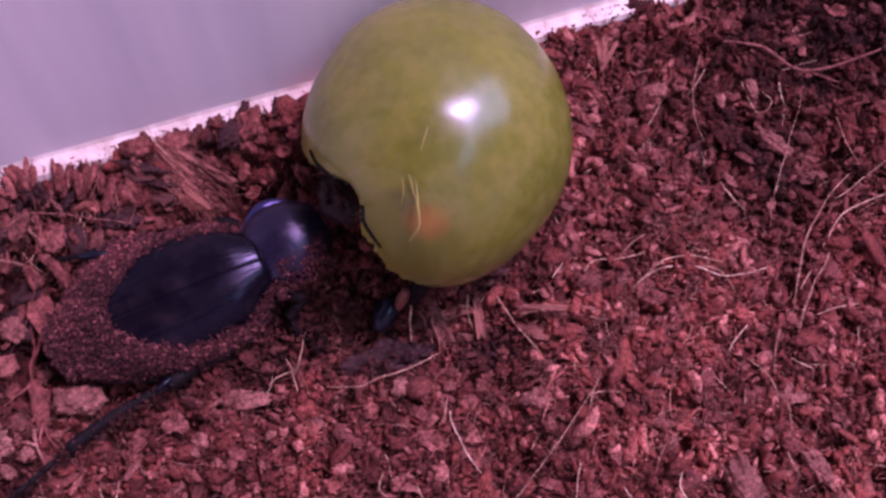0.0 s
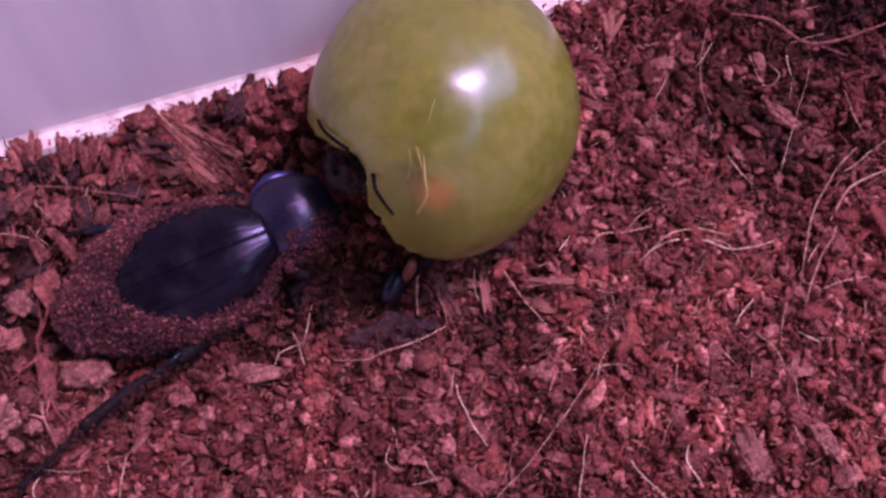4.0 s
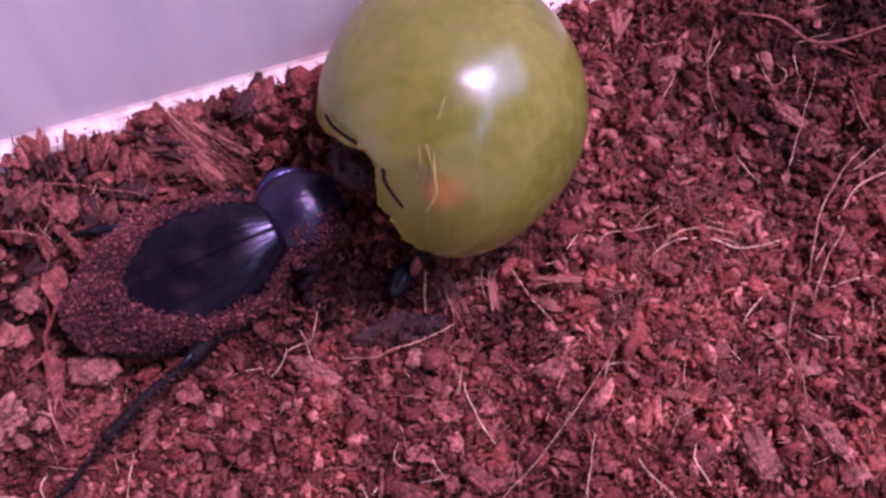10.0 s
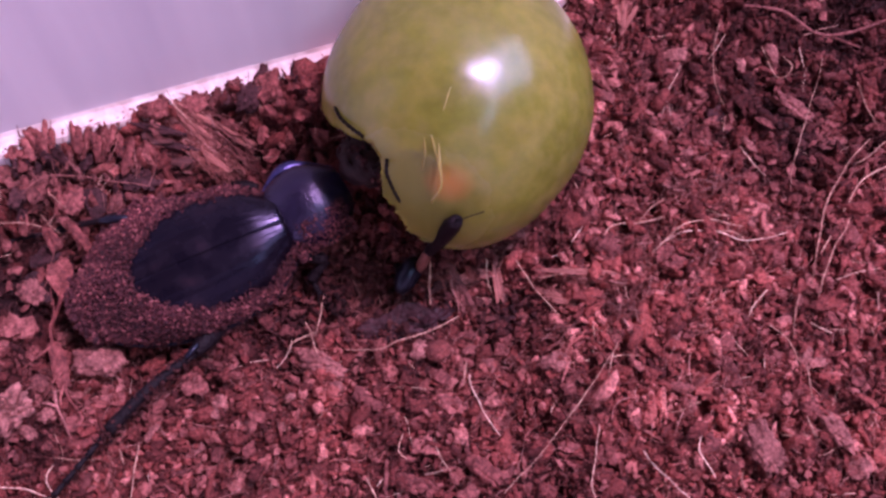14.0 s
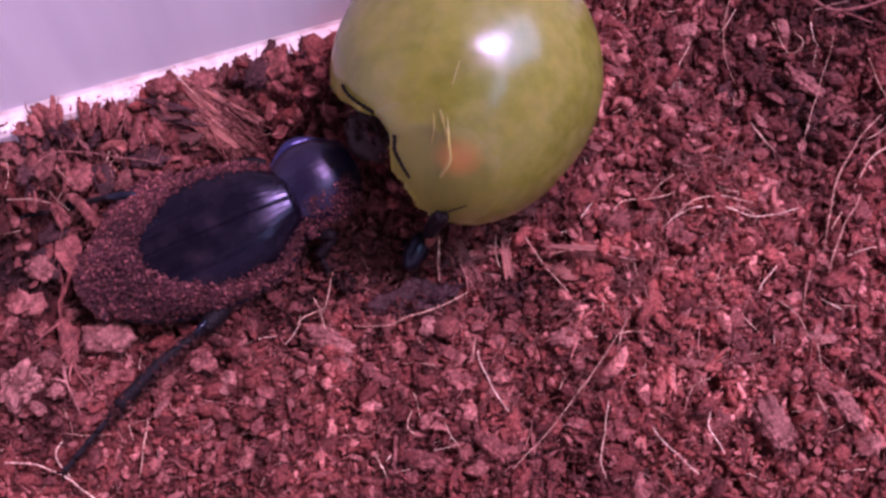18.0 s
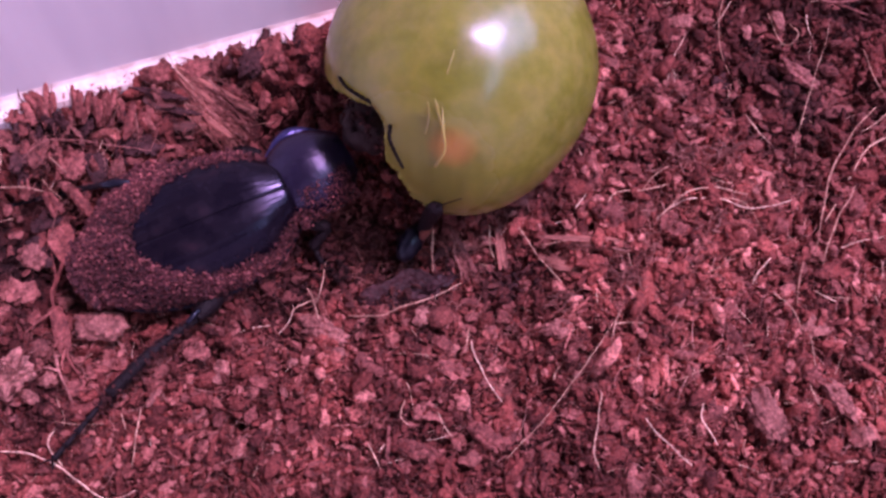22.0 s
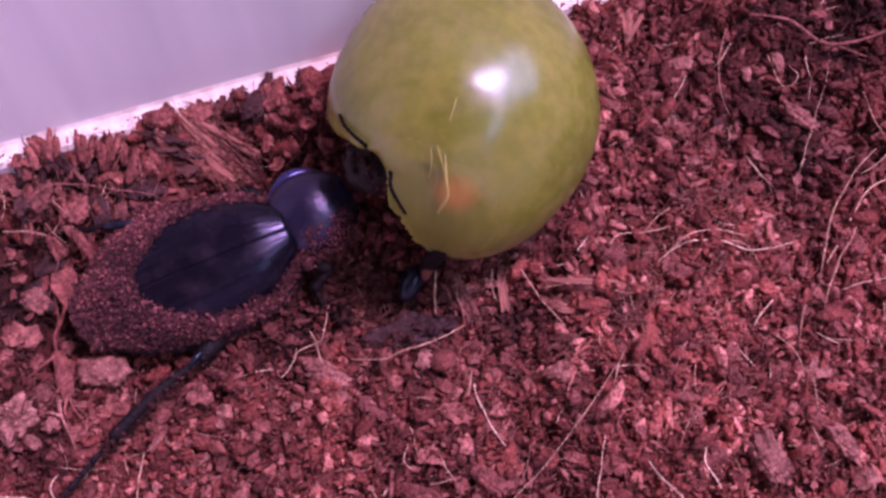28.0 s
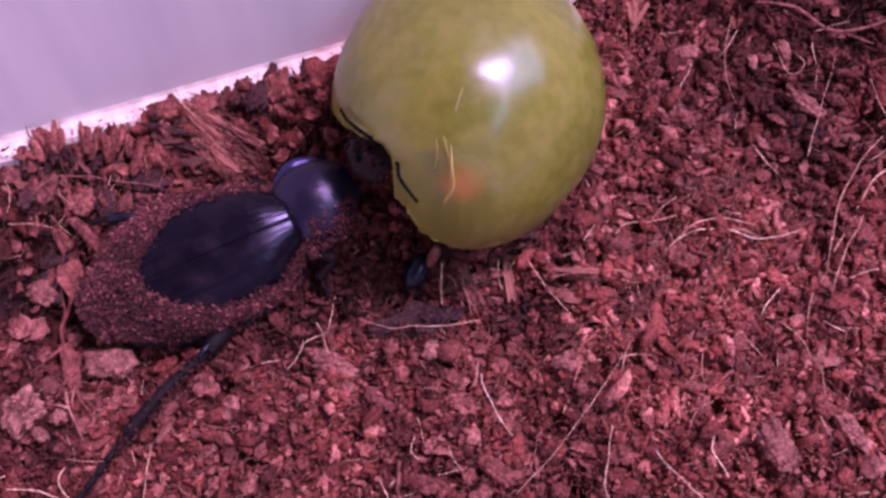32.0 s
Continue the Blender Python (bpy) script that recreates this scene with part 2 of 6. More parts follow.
def plain(name, colour, rough, metal=0.0, coat=0.0, bump=0.0, scale=1500, sub=0.0, spec=0.5, tint=(1, 1, 1)):
    m, n, l, b = material(name)
    lo, hi = tuple(c * 0.7 for c in colour), tuple(min(1, c * 1.25) for c in colour)
    l.new(ramp(n, l, noise_node(n, l, scale, 4), [(0.3, lo), (0.7, hi)]), b.inputs["Base Color"])
    b.inputs["Roughness"].default_value, b.inputs["Metallic"].default_value = rough, metal
    b.inputs["Coat Weight"].default_value = coat
    b.inputs["Specular IOR Level"].default_value = spec
    b.inputs["Specular Tint"].default_value = (*tint, 1)
    if sub:
        b.inputs["Subsurface Weight"].default_value = sub
        b.inputs["Subsurface Radius"].default_value = (1.0, 0.7, 0.2)
        b.inputs["Subsurface Scale"].default_value = 0.002
    if bump:
        bumped(n, l, b, noise_node(n, l, scale * 2, 4), bump, 0.0003)
    return m


M_SEED = plain("grape_seed", (0.25, 0.14, 0.035), 0.6, sub=0.3, scale=400)
M_PULP = plain("grape_pulp", (0.30, 0.26, 0.075), 0.35, sub=0.5, scale=500)
M_CHITIN = plain("black_chitin", (0.004, 0.003, 0.005), 0.30, bump=0.10, scale=1800, spec=0.28, tint=(0.64, 0.70, 1.0))
M_ELYTRA, n, l, b = material("striate_black_chitin")
edust = noise_node(n, l, 420, 8)
l.new(ramp(n, l, edust, [(0.42, (0.004, 0.003, 0.006)), (0.62, (0.007, 0.005, 0.008)), (0.80, (0.020, 0.010, 0.014))]), b.inputs["Base Color"])
l.new(ramp(n, l, edust, [(0.40, (0.20, 0.20, 0.20)), (0.75, (0.36, 0.36, 0.36))]), b.inputs["Roughness"])
b.inputs["Specular IOR Level"].default_value = 0.22
b.inputs["Specular Tint"].default_value = (0.60, 0.63, 1.0, 1)
etc = n.new("ShaderNodeTexCoord")
emap = n.new("ShaderNodeMapping")
emap.inputs["Scale"].default_value = (70, 2600, 900)
l.new(etc.outputs["Object"], emap.inputs["Vector"])
etex = n.new("ShaderNodeTexNoise")
etex.inputs["Scale"].default_value, etex.inputs["Detail"].default_value = 1.0, 3
l.new(emap.outputs["Vector"], etex.inputs["Vector"])
bumped(n, l, b, etex.outputs["Fac"], 0.25, 0.0001)
M_PRONOTUM = plain("violet_black_chitin", (0.007, 0.005, 0.016), 0.27, spec=0.7, bump=0.25, scale=1500, tint=(0.68, 0.66, 1.0))
M_VIOLET = plain("violet_margin", (0.040, 0.042, 0.13), 0.28, metal=0.6, bump=0.2)
M_LEG = plain("leg_chitin", (0.009, 0.006, 0.008), 0.5, bump=0.8, spec=0.13)
M_KNEE = plain("knee_chitin", (0.006, 0.006, 0.011), 0.28, spec=0.36, tint=(0.7, 0.78, 1.0))
M_FEELER = plain("feeler_chitin", (0.003, 0.002, 0.002), 0.55, spec=0.08)
M_WET = coir("wet_soil", (0.022, 0.009, 0.010), (0.045, 0.018, 0.018), (0.11, 0.043, 0.040))
M_HEAD = plain("head_chitin", (0.024, 0.013, 0.013), 0.5, spec=0.25, bump=0.6, scale=900)
M_AMBER = plain("amber_joint", (0.17, 0.062, 0.045), 0.5, bump=0.4)


# ---- mesh helpers: everything is drawn in millimetres ----
def mesh_from(name, verts, faces, mat, smooth=True):
    me = bpy.data.meshes.new(name)
    me.from_pydata([(x * MM, y * MM, z * MM) for x, y, z in verts], [], faces)
    me.materials.append(mat)
    if smooth:
        me.polygons.foreach_set("use_smooth", [True] * len(me.polygons))
    me.update()
    return me


def part(name, bm, mat, parent=None, label="", m=None, smooth=True):
    """Links a bmesh, drawn in millimetres, as one mesh object under a thing or a part."""
    bmesh.ops.recalc_face_normals(bm, faces=bm.faces[:])
    bm.transform(Matrix.Scale(MM, 4))
    me = bpy.data.meshes.new(name)
    bm.to_mesh(me)
    bm.free()
    me.materials.append(mat)
    if smooth:
        me.polygons.foreach_set("use_smooth", [True] * len(me.polygons))
    ob = new(name, me)
    if parent:
        ob.parent = parent
    if m is not None:
        ob.matrix_basis = m
    return tagged(ob, label)


def grid_bm(fn, nu, nv, wrap_v=False):
    """A sheet whose point at (u, v), both 0 to 1, is fn(u, v)."""
    bm = bmesh.new()
    cols = nv if wrap_v else nv + 1
    rows = [[bm.verts.new(fn(i / nu, j / nv)) for j in range(cols)] for i in range(nu + 1)]
    for i in range(nu):
        for j in range(nv):
            k = (j + 1) % cols
            bm.faces.new((rows[i][j], rows[i][k], rows[i + 1][k], rows[i + 1][j]))
    return bm, rows


def smooth_line(points, steps=5):
    """Catmull-Rom through the points."""
    p = [Vector(q) for q in points]
    p = [p[0] * 2 - p[1]] + p + [p[-1] * 2 - p[-2]]
    out = []
    for i in range(1, len(p) - 2):
        a, b_, c, d = p[i - 1:i + 3]
        for s in range(steps):
            t = s / steps
            out.append(0.5 * (2 * b_ + (c - a) * t + (2 * a - 5 * b_ + 4 * c - d) * t * t + (3 * b_ - a - 3 * c + d) * t ** 3))
    return out + [p[-2]]


def tube_bm(line, radius, sides=6, bm=None):
    """A tube along a line; radius is a function of 0 to 1."""
    bm = bm or bmesh.new()
    rings, last = [], None
    for i, p in enumerate(line):
        d = (line[min(i + 1, len(line) - 1)] - line[max(i - 1, 0)]).normalized()
        up = last if last else (Vector((0, 0, 1)) if abs(d.z) < 0.9 else Vector((1, 0, 0)))
        e1 = (up - d * up.dot(d)).normalized()
        last = e1
        e2 = d.cross(e1)
        r = radius(i / max(1, len(line) - 1))
        rings.append([bm.verts.new(p + (e1 * math.cos(a) + e2 * math.sin(a)) * r) for a in (2 * math.pi * k / sides for k in range(sides))])
    for ra, rb in zip(rings, rings[1:]):
        for k in range(sides):
            bm.faces.new((ra[k], ra[(k + 1) % sides], rb[(k + 1) % sides], rb[k]))
    bm.faces.new(rings[0][::-1])
    bm.faces.new(rings[-1])
    return bm


def ball_bm(rx, ry, rz, sub=3, at=(0, 0, 0)):
    bm = bmesh.new()
    bmesh.ops.create_icosphere(bm, subdivisions=sub, radius=1)
    for v in bm.verts:
        v.co = Vector((v.co.x * rx + at[0], v.co.y * ry + at[1], v.co.z * rz + at[2]))
    return bm


# ---- the soil: one sheet of coir, with hollows, banked up against the box wall ----
WALL_A, WALL_B = Vector((*(-45.55, 11.26, 3.00)[:2], 0)), Vector((*(-11.95, 21.98, 3.00)[:2], 0))
WALL_D = (WALL_B - WALL_A).normalized()
WALL_N = Vector((-WALL_D.y, WALL_D.x, 0))          # out of the box
HOLLOWS = [  # x, y, radius, depth
    (-8.9, 1.3, 8.0, 2.1), (-13.6, -2.3, 6.0, 1.6), (-7.0, -4.9, 5.0, 1.2), (-18.8, -7.0, 4.0, 1.2), (33.5, 6.1, 5.0, 2.6), (41.1, 15.5, 4.5, 3.2), (26.5, 14.8, 4.5, 2.6), (33.4, 20.0, 4.0, 2.6), (22.2, 24.0, 4.0, 1.5), (38.6, 24.0, 4.0, 1.6),
    (8.0, -16.5, 3.0, 1.6), (18.2, -23.0, 3.5, 1.8), (12.5, 4.9, 6.0, 1.6), (6.0, -5.8, 5.0, 3.2),
    (29.0, 16.8, 4.5, 2.4), (-41.0, -5.8, 4.0, 1.8), (-31.0, -9.8, 5.0, 1.2), (30.2, -22.2, 3.0, 1.2),
    (-20.2, 9.8, 5.0, 1.2), (6.7, -16.2, 2.6, 1.8), (9.9, -22.1, 2.8, 2.0), (5.1, -9.7, 3.0, 1.4), (-38.5, -4.0, 3.4, 2.8), (-43.3, -1.1, 3.0, 1.6), (-35.9, 6.5, 4.0, 1.4), (43.7, 26.0, 4.0, 1.4)]
MOUNDS = [(26.0, 6.1, 7.0, 1.2), (14.9, -9.3, 6.0, 1.2), (-42.4, 8.6, 7.0, 1.5), (17.0, 0.1, 5.0, 0.9),
          (-41.1, -16.0, 6.0, 1.2), (-31.0, 12.9, 6.0, 1.6), (-17.0, 17.4, 6.0, 1.4), (-4.6, -16.0, 7.0, 0.7)]


def soil_z(x, y):
    z = 0.1 * max(-40, min(40, y))
    gap = -((x - WALL_A.x) * WALL_N.x + (y - WALL_A.y) * WALL_N.y)    # distance inside the wall
    z += 0.3 * math.exp(-max(0, gap) / 6)
    for hx, hy, r, d in HOLLOWS:
        z -= d * math.exp(-((x - hx) ** 2 + (y - hy) ** 2) / (r * r))
    for hx, hy, r, d in MOUNDS:
        z += d * math.exp(-((x - hx) ** 2 + (y - hy) ** 2) / (r * r))
    p = Vector((x, y, 0))
    return z + 0.55 * noise.noise(p * 0.16) + 0.65 * noise.noise(p * 0.45)


def rough_z(x, y):
    """The crumbly top of the soil: soil_z with small pits between the clods."""
    p = Vector((x, y, 40))
    void = 2.8 * math.exp(-((x + 40) / 9) ** 2 - ((y - 3.0) / 7.5) ** 2) + 2.2 * math.exp(-((x + 20) / 6) ** 2 - ((y - 11.5) / 3) ** 2)
    coarse = 1 + 0.8 / (1 + math.exp(-(x - 20) * 0.5)) / (1 + math.exp(-(y - 7) * 0.5))
    return soil_z(x, y) + 0.40 - void - 3.2 * coarse * max(0.0, noise.noise(p * 0.27) + 0.8 * noise.noise(p * 0.70) - 0.10) + 0.7 * max(0.0, noise.noise(p * 0.33 + Vector((9, 4, 7))))


def ground_sheet():
    nx, ny, x0, x1, y0, y1 = 260, 210, -95, 95, -90, 62
    verts = []
    for j in range(ny + 1):
        for i in range(nx + 1):
            x, y = x0 + (x1 - x0) * i / nx, y0 + (y1 - y0) * j / ny
            gap = -((x - WALL_A.x) * WALL_N.x + (y - WALL_A.y) * WALL_N.y)
            z = rough_z(x, y) - 0.6 + 0.35 * noise.noise(Vector((x, y, 3)) * 1.3)
            verts.append((x, y, z if gap > -1 else -3))
    faces = [(j * (nx + 1) + i, j * (nx + 1) + i + 1, (j + 1) * (nx + 1) + i + 1, (j + 1) * (nx + 1) + i) for j in range(ny) for i in range(nx)]
    ob = new("ground", mesh_from("ground", verts, faces, M_SOIL))
    return tagged(ob, "loose reddish brown coconut coir soil", "soil", kind="structure")


GROUND = ground_sheet()


# ---- the plastic box: four walls with a stepped rim at the foot, and its floor ----
def box_wall(name, a, d, out, length, height=42):
    """A wall from a along d; its foot has a rounded ledge that catches the light."""
    lean = 0.09 * (height - 4.2)      # the walls spread a little towards the top
    prof = [(lean, height), (0.0, 4.2), (-0.25, 3.75), (-0.8, 3.45), (-1.7, 3.2), (-2.0, 2.6), (-2.0, -4.0), (2.0, -4.0), (2.0, 4.2), (2.0 + lean, height)]
    bm = bmesh.new()
    ends = []
    for s in (0, length):
        ends.append([bm.verts.new(a + d * s + out * o + Vector((0, 0, z))) for o, z in prof])
    k = len(prof)
    for i in range(k):
        f_ = bm.faces.new((ends[0][i], ends[0][(i + 1) % k], ends[1][(i + 1) % k], ends[1][i]))
        f_.material_index = 1 if 1 <= i <= 4 else 0
    bm.faces.new(ends[0])
    bm.faces.new(ends[1][::-1])
    ob = part(name, bm, M_WALL, smooth=False)
    ob.data.materials.append(M_LEDGE)
    return tagged(ob, "frosted lavender white plastic box wall with a pale rim", "box wall", kind="structure")


CORNER = WALL_A - WALL_D * 3.0
SLANT = (-WALL_D * 0.82 - WALL_N * 0.57).normalized()      # the bevelled corner
SLANT_N = Vector((SLANT.y, -SLANT.x, 0))
FAR = CORNER + SLANT * 34
box_wall("wall_north", CORNER, WALL_D, WALL_N, 160, 75)
box_wall("wall_corner", FAR, -SLANT, SLANT_N, 34, 75)
box_wall("wall_west", FAR - WALL_N * 100, WALL_N, -WALL_D, 100)
box_wall("wall_south", FAR - WALL_N * 100 + WALL_D * 190, -WALL_D, -WALL_N, 190)
box_wall("wall_east", CORNER + WALL_D * 160, -WALL_N, WALL_D, 125)


# ---- the grape ----
GRAPE_C = Vector((0.81, 10.46, 11.50))
VIEW_UP, VIEW_IN = Vector((0, 0.88, 0.47)), Vector((0, -0.47, 0.88))     # the bites run through the lower skin to the soil
# how far the jaws have eaten in from the left, at steps down the grape
BITE = ((2.0, -16.0), (-0.7, -12.8), (-1.6, -11.9), (-2.7, -10.2), (-3.4, -7.9), (-4.8, -6.8), (-6.4, -6.8), (-8.0, -6.7), (-9.9, -5.4), (-11.6, -4.4), (-12.6, -3.0), (-13.4, -1.7), (-14.6, 0.2))


def bite_limit(up):
    for (a, x), (b_, w) in zip(BITE, BITE[1:]):
        if b_ <= up <= a:
            return x + (w - x) * (a - up) / (a - b_)
    return -20 if up > 0 else BITE[-1][1]


def flesh_depth(x, up):
    """How far a point below the torn edge of the skin lies inside the flesh, in mm; negative on the skin."""
    p = Vector((x, up, 0))
    edge = -4.1 - 0.42 * max(0.0, x + 4) ** 1.2
    return edge - up + 0.45 * noise.noise(p * 0.5) + 0.22 * noise.noise(p * 1.3)


def grape_shape():
    """The grape, eaten from one side; the flesh under the torn skin is scooped out towards the seed."""
    bm = bmesh.new()
    bmesh.ops.create_icosphere(bm, subdivisions=7, radius=1)
    for v in bm.verts:
        q = v.co.copy()
        taper = 1 - 0.20 * max(0, -q.y) ** 2.2
        p = Vector((q.x * 13.0 * taper, q.y * (14.1 if q.y < 0 else 14.3), q.z * 12.4))
        p *= 1 + 0.020 * noise.noise(q * 1.6) + 0.003 * noise.noise(q * 4.1)
        up = p.dot(VIEW_UP)
        limit = bite_limit(up + 0.25 * noise.noise(p * 1.1)) + 0.35 * noise.noise(p * 0.9 + GRAPE_C) + 0.22 * noise.noise(p * 2.8)
        if up < -9:
            limit += 0.8 * noise.noise(p * 1.3)
        p.x = max(p.x, limit)
        low = -14.05 - 0.03 * p.x + 0.34 * noise.noise(Vector((p.x * 1.1, 3, 0))) + 0.26 * noise.noise(Vector((p.x * 2.7, 9, 0)))
        if up < low:      # nibbled along the lower edge
            p += VIEW_UP * (low - up) * 0.9
        if p.dot(VIEW_IN) > 0:
            d = flesh_depth(p.x, up)
            side = 1 / (1 + math.exp(min(30, (p.x - 0.2) * 1.0))) / (1 + math.exp(min(30, -(p.x + 4.6) * 1.3)))
            soft = 1.8 + 0.35 * max(0.0, p.x + 2)
            deep = 0.85 * (1 - math.exp(-max(0.0, d) / soft)) * math.exp(-max(0.0, d) / 12) * side
            seed = math.exp(-((p.x + 0.9) / 1.5) ** 2 - ((up + 8.1) / 2.3) ** 2)
            rib = 0.10 * noise.noise(Vector((p.x * 1.4, up * 0.35, 5))) * min(1, max(0, d)) * side
            p -= VIEW_IN * (deep * (1 - 0.45 * seed) + rib - 0.05 * math.exp(-((d + 0.35) / 0.5) ** 2) * side / (1 + math.exp(min(30, 2 * (p.x + 1)))))
        p += p.normalized() * 0.02 * noise.noise(p * 0.5)
        v.co = Vector((p.x, p.y, p.z + GRAPE_C.z))
    return bm


def grape():
    base = new("grape")
    base.matrix_basis = Matrix.Translation((GRAPE_C.x * MM, GRAPE_C.y * MM, 0))
    part("skin", grape_shape(), M_GRAPE, base, "glossy yellow-green grape skin, bitten on one side")

    def local(p):
        return Vector((p[0] - GRAPE_C.x, p[1] - GRAPE_C.y, p[2]))
    s = local((-0.10, 0.55, 17.55))
    bm = ball_bm(1.15, 2.1, 0.8, 4)
    for v in bm.verts:
        v.co.x *= 1 - 0.16 * v.co.y
        v.co += v.co.normalized() * 0.2 * noise.noise(v.co * 1.2)
    part("seed", bm, M_SEED, base, "orange brown grape seed showing through", Matrix.Translation(s * MM) @ pose(0, 0, 0, 44, 0, -6))
    for pts, r in ((((-1.06, 1.58, 20.70), (-0.97, -0.20, 19.95), (-0.83, -1.50, 18.75), (-1.67, -2.29, 17.10)), 0.15),
                   (((-2.28, 2.18, 20.60), (-2.24, 1.11, 19.50), (-2.51, 0.36, 18.15)), 0.11),
                   (((-1.69, 2.19, 21.10), (-1.36, 1.16, 20.25), (-1.07, 0.30, 19.50)), 0.12),
                   (((-0.05, 5.67, 23.18), (-0.38, 4.44, 23.24), (-0.67, 3.58, 22.84)), 0.07)):
        part("pulp_strand", tube_bm(smooth_line([local(p) + VIEW_IN * (0.25 if r > 0.13 else 0.6) for p in pts]), lambda t, r=r: r * min(1.0, 0.25 + 3 * t) * (1.1 - 0.55 * t + 0.25 * max(0, t - 0.85) / 0.15) * (1 + 0.15 * math.sin(9 * t)), 8), M_PULP, base, "pale yellow strand of grape pulp")
    for pts, r in ((((-5.93, 2.67, 18.60), (-5.31, 2.02, 19.00), (-4.63, 1.45, 18.60)), 0.20), (((-5.33, 2.00, 18.60), (-4.91, 1.52, 18.90)), 0.22)):
        part("torn_skin", tube_bm(smooth_line([local(p) for p in pts]), lambda t, r=r: r * (1.1 - 0.7 * t), 7), M_PULP, base, "pale curl of torn grape skin")
    return tagged(base, "yellow-green grape with a bite, resting on coir soil", "grape")


grape()


# ---- the beetle: x forward, y to its left, origin on the soil under the waist ----
BEETLE_AT, BEETLE_TURN = Vector((*(-15.91, 0.95, 7.60)[:2], 0)) + Vector((-0.56, 1.17, 0)), 25.5
beetle = new("beetle")
tagged(beetle, "black ground beetle with violet edges, dusted with soil, eating a grape", "beetle")
BEETLE_ROLL = 13
beetle.matrix_basis = Matrix.Translation(BEETLE_AT * MM) @ pose(0, 0, 0, 0, 0, BEETLE_TURN) @ pose(0, 0, 0, BEETLE_ROLL)
LOCAL = (Matrix.Translation(BEETLE_AT) @ pose(0, 0, 0, 0, 0, BEETLE_TURN) @ pose(0, 0, 0, BEETLE_ROLL)).inverted()
EL, EW, SHIFT = 21.5, 6.35, 0.0


def elytra_half(u):
    k = 0.10 + 0.90 * u
    return EW * math.sqrt(max(0, 1 - (2 * k - 1.02) ** 2 * 0.955)) * (1 + 0.05 * math.sin(math.pi * u)) * (1 - 0.24 * max(0, 0.16 - u) / 0.16)


def elytra_top(u, s):
    """Height over the soil at u along and s, 0 to 1, out from the suture."""
    if u > 0.22:
        rise = 5.2 * math.sqrt(max(0.0, 1 - ((u - 0.22) / 0.80) ** 2.3))
    elif u > 0.09:      # the shoulders slope gently down to the waist
        rise = 5.2 - 13.7 * (0.22 - u) ** 2
    else:
        rise = 4.97 - 3.57 * (0.09 - u) - 1.1 * (max(0, 0.03 - u) / 0.03) ** 2
    return 2.6 + rise * (max(0, 1 - s ** 2.9) ** 0.5)


NECK = pose(-0.9 * MM, 0.45 * MM, 0, 0, 0, 9)      # shield and head are turned a little to the left


def build_beetle():
    # belly
    bm = ball_bm(11.0, 5.6, 2.4, 3, (-10.4, 0, 2.6))
    part("abdomen", bm, M_CHITIN, beetle)
    for side in (1, -1):
        def shell(u, v, side=side):
            s = math.sin(v * math.pi / 2)
            w = elytra_half(u)
            ridge = (0.016 * math.cos(s * 2 * math.pi * 8) + 0.012 * noise.noise(Vector((u * 40, s * 60, side * 5)))) * math.sin(math.pi * min(1, u * 1.02)) * (1 - 0.7 * u)
            z = elytra_top(u, s) + ridge - 0.045 * math.exp(-(s * w / 0.12) ** 2)
            return (-EL * u, SHIFT * min(1, 3 * u) + side * (0.03 + s * w), z)
        bm, rows = grid_bm(shell, 70, 90)
        part("elytron", bm, M_ELYTRA, beetle, "smooth black wing case")

        def rim(u, v, side=side):
            w = elytra_half(u) + 0.12
            a = v * 2 * math.pi
            return (-EL * u, SHIFT * min(1, 3 * u) + side * (w + 0.32 * math.cos(a)), 2.6 + 0.22 * math.sin(a))
        bm, rows = grid_bm(rim, 50, 8, True)
        part("wing_case_margin", bm, M_CHITIN, beetle, "black rim of the wing case")

    # pronotum: a heart-shaped shield with turned-up violet edges
    def half(u):
        return 4.25 * (math.sin(math.pi * (0.26 + 0.61 * u)) ** 0.75)

    def shield(u, v):
        s = v * 2 - 1
        z = 4.8 + 3.1 * math.sqrt(max(0, 1 - abs(s) ** 2.1)) * (0.45 + 0.55 * math.sin(math.pi * (0.08 + 0.84 * u)) ** 0.7) + 0.03 * noise.noise(Vector((u * 5, s * 4, 7))) - 1.4 * max(0, u - 0.6) ** 1.5
        z -= 0.04 * math.exp(-(s / 0.03) ** 2)
        return (0.1 + 7.3 * u, s * half(u), z)
    bm, rows = grid_bm(shield, 36, 44)
    part("pronotum", bm, M_PRONOTUM, beetle, "violet-black shield behind the head", NECK)
    for side in (1, -1):
        line = [Vector((0.1 + 7.3 * i / 24, side * (half(i / 24) - 0.05), 4.95 - 1.4 * max(0, i / 24 - 0.6) ** 1.5)) for i in range(25)]
        part("pronotum_margin", tube_bm(line, lambda t: 0.14 + (0.58 if side > 0 else 0.08) * math.sin(math.pi * min(1, t * 1.15)) ** 2, 10), M_VIOLET if side > 0 else M_CHITIN, beetle, "metallic violet turned-up edge" if side > 0 else "dusty black turned-up edge", NECK)
    line = [Vector((0.15, 2.7 * math.sin(a), 4.5 + 1.85 * math.cos(a))) for a in (math.pi * (i / 20 - 0.5) for i in range(21))]
    part("collar", tube_bm(line, lambda t: 0.26, 8), M_CHITIN, beetle, "narrow shiny ring behind the shield", NECK)
    part("prothorax", ball_bm(3.4, 3.5, 2.2, 3, (3.2, 0, 4.2)), M_CHITIN, beetle)
    part("waist", ball_bm(1.6, 2.6, 1.8, 3, (0.1, 0, 4.6)), M_CHITIN, beetle)


build_beetle()


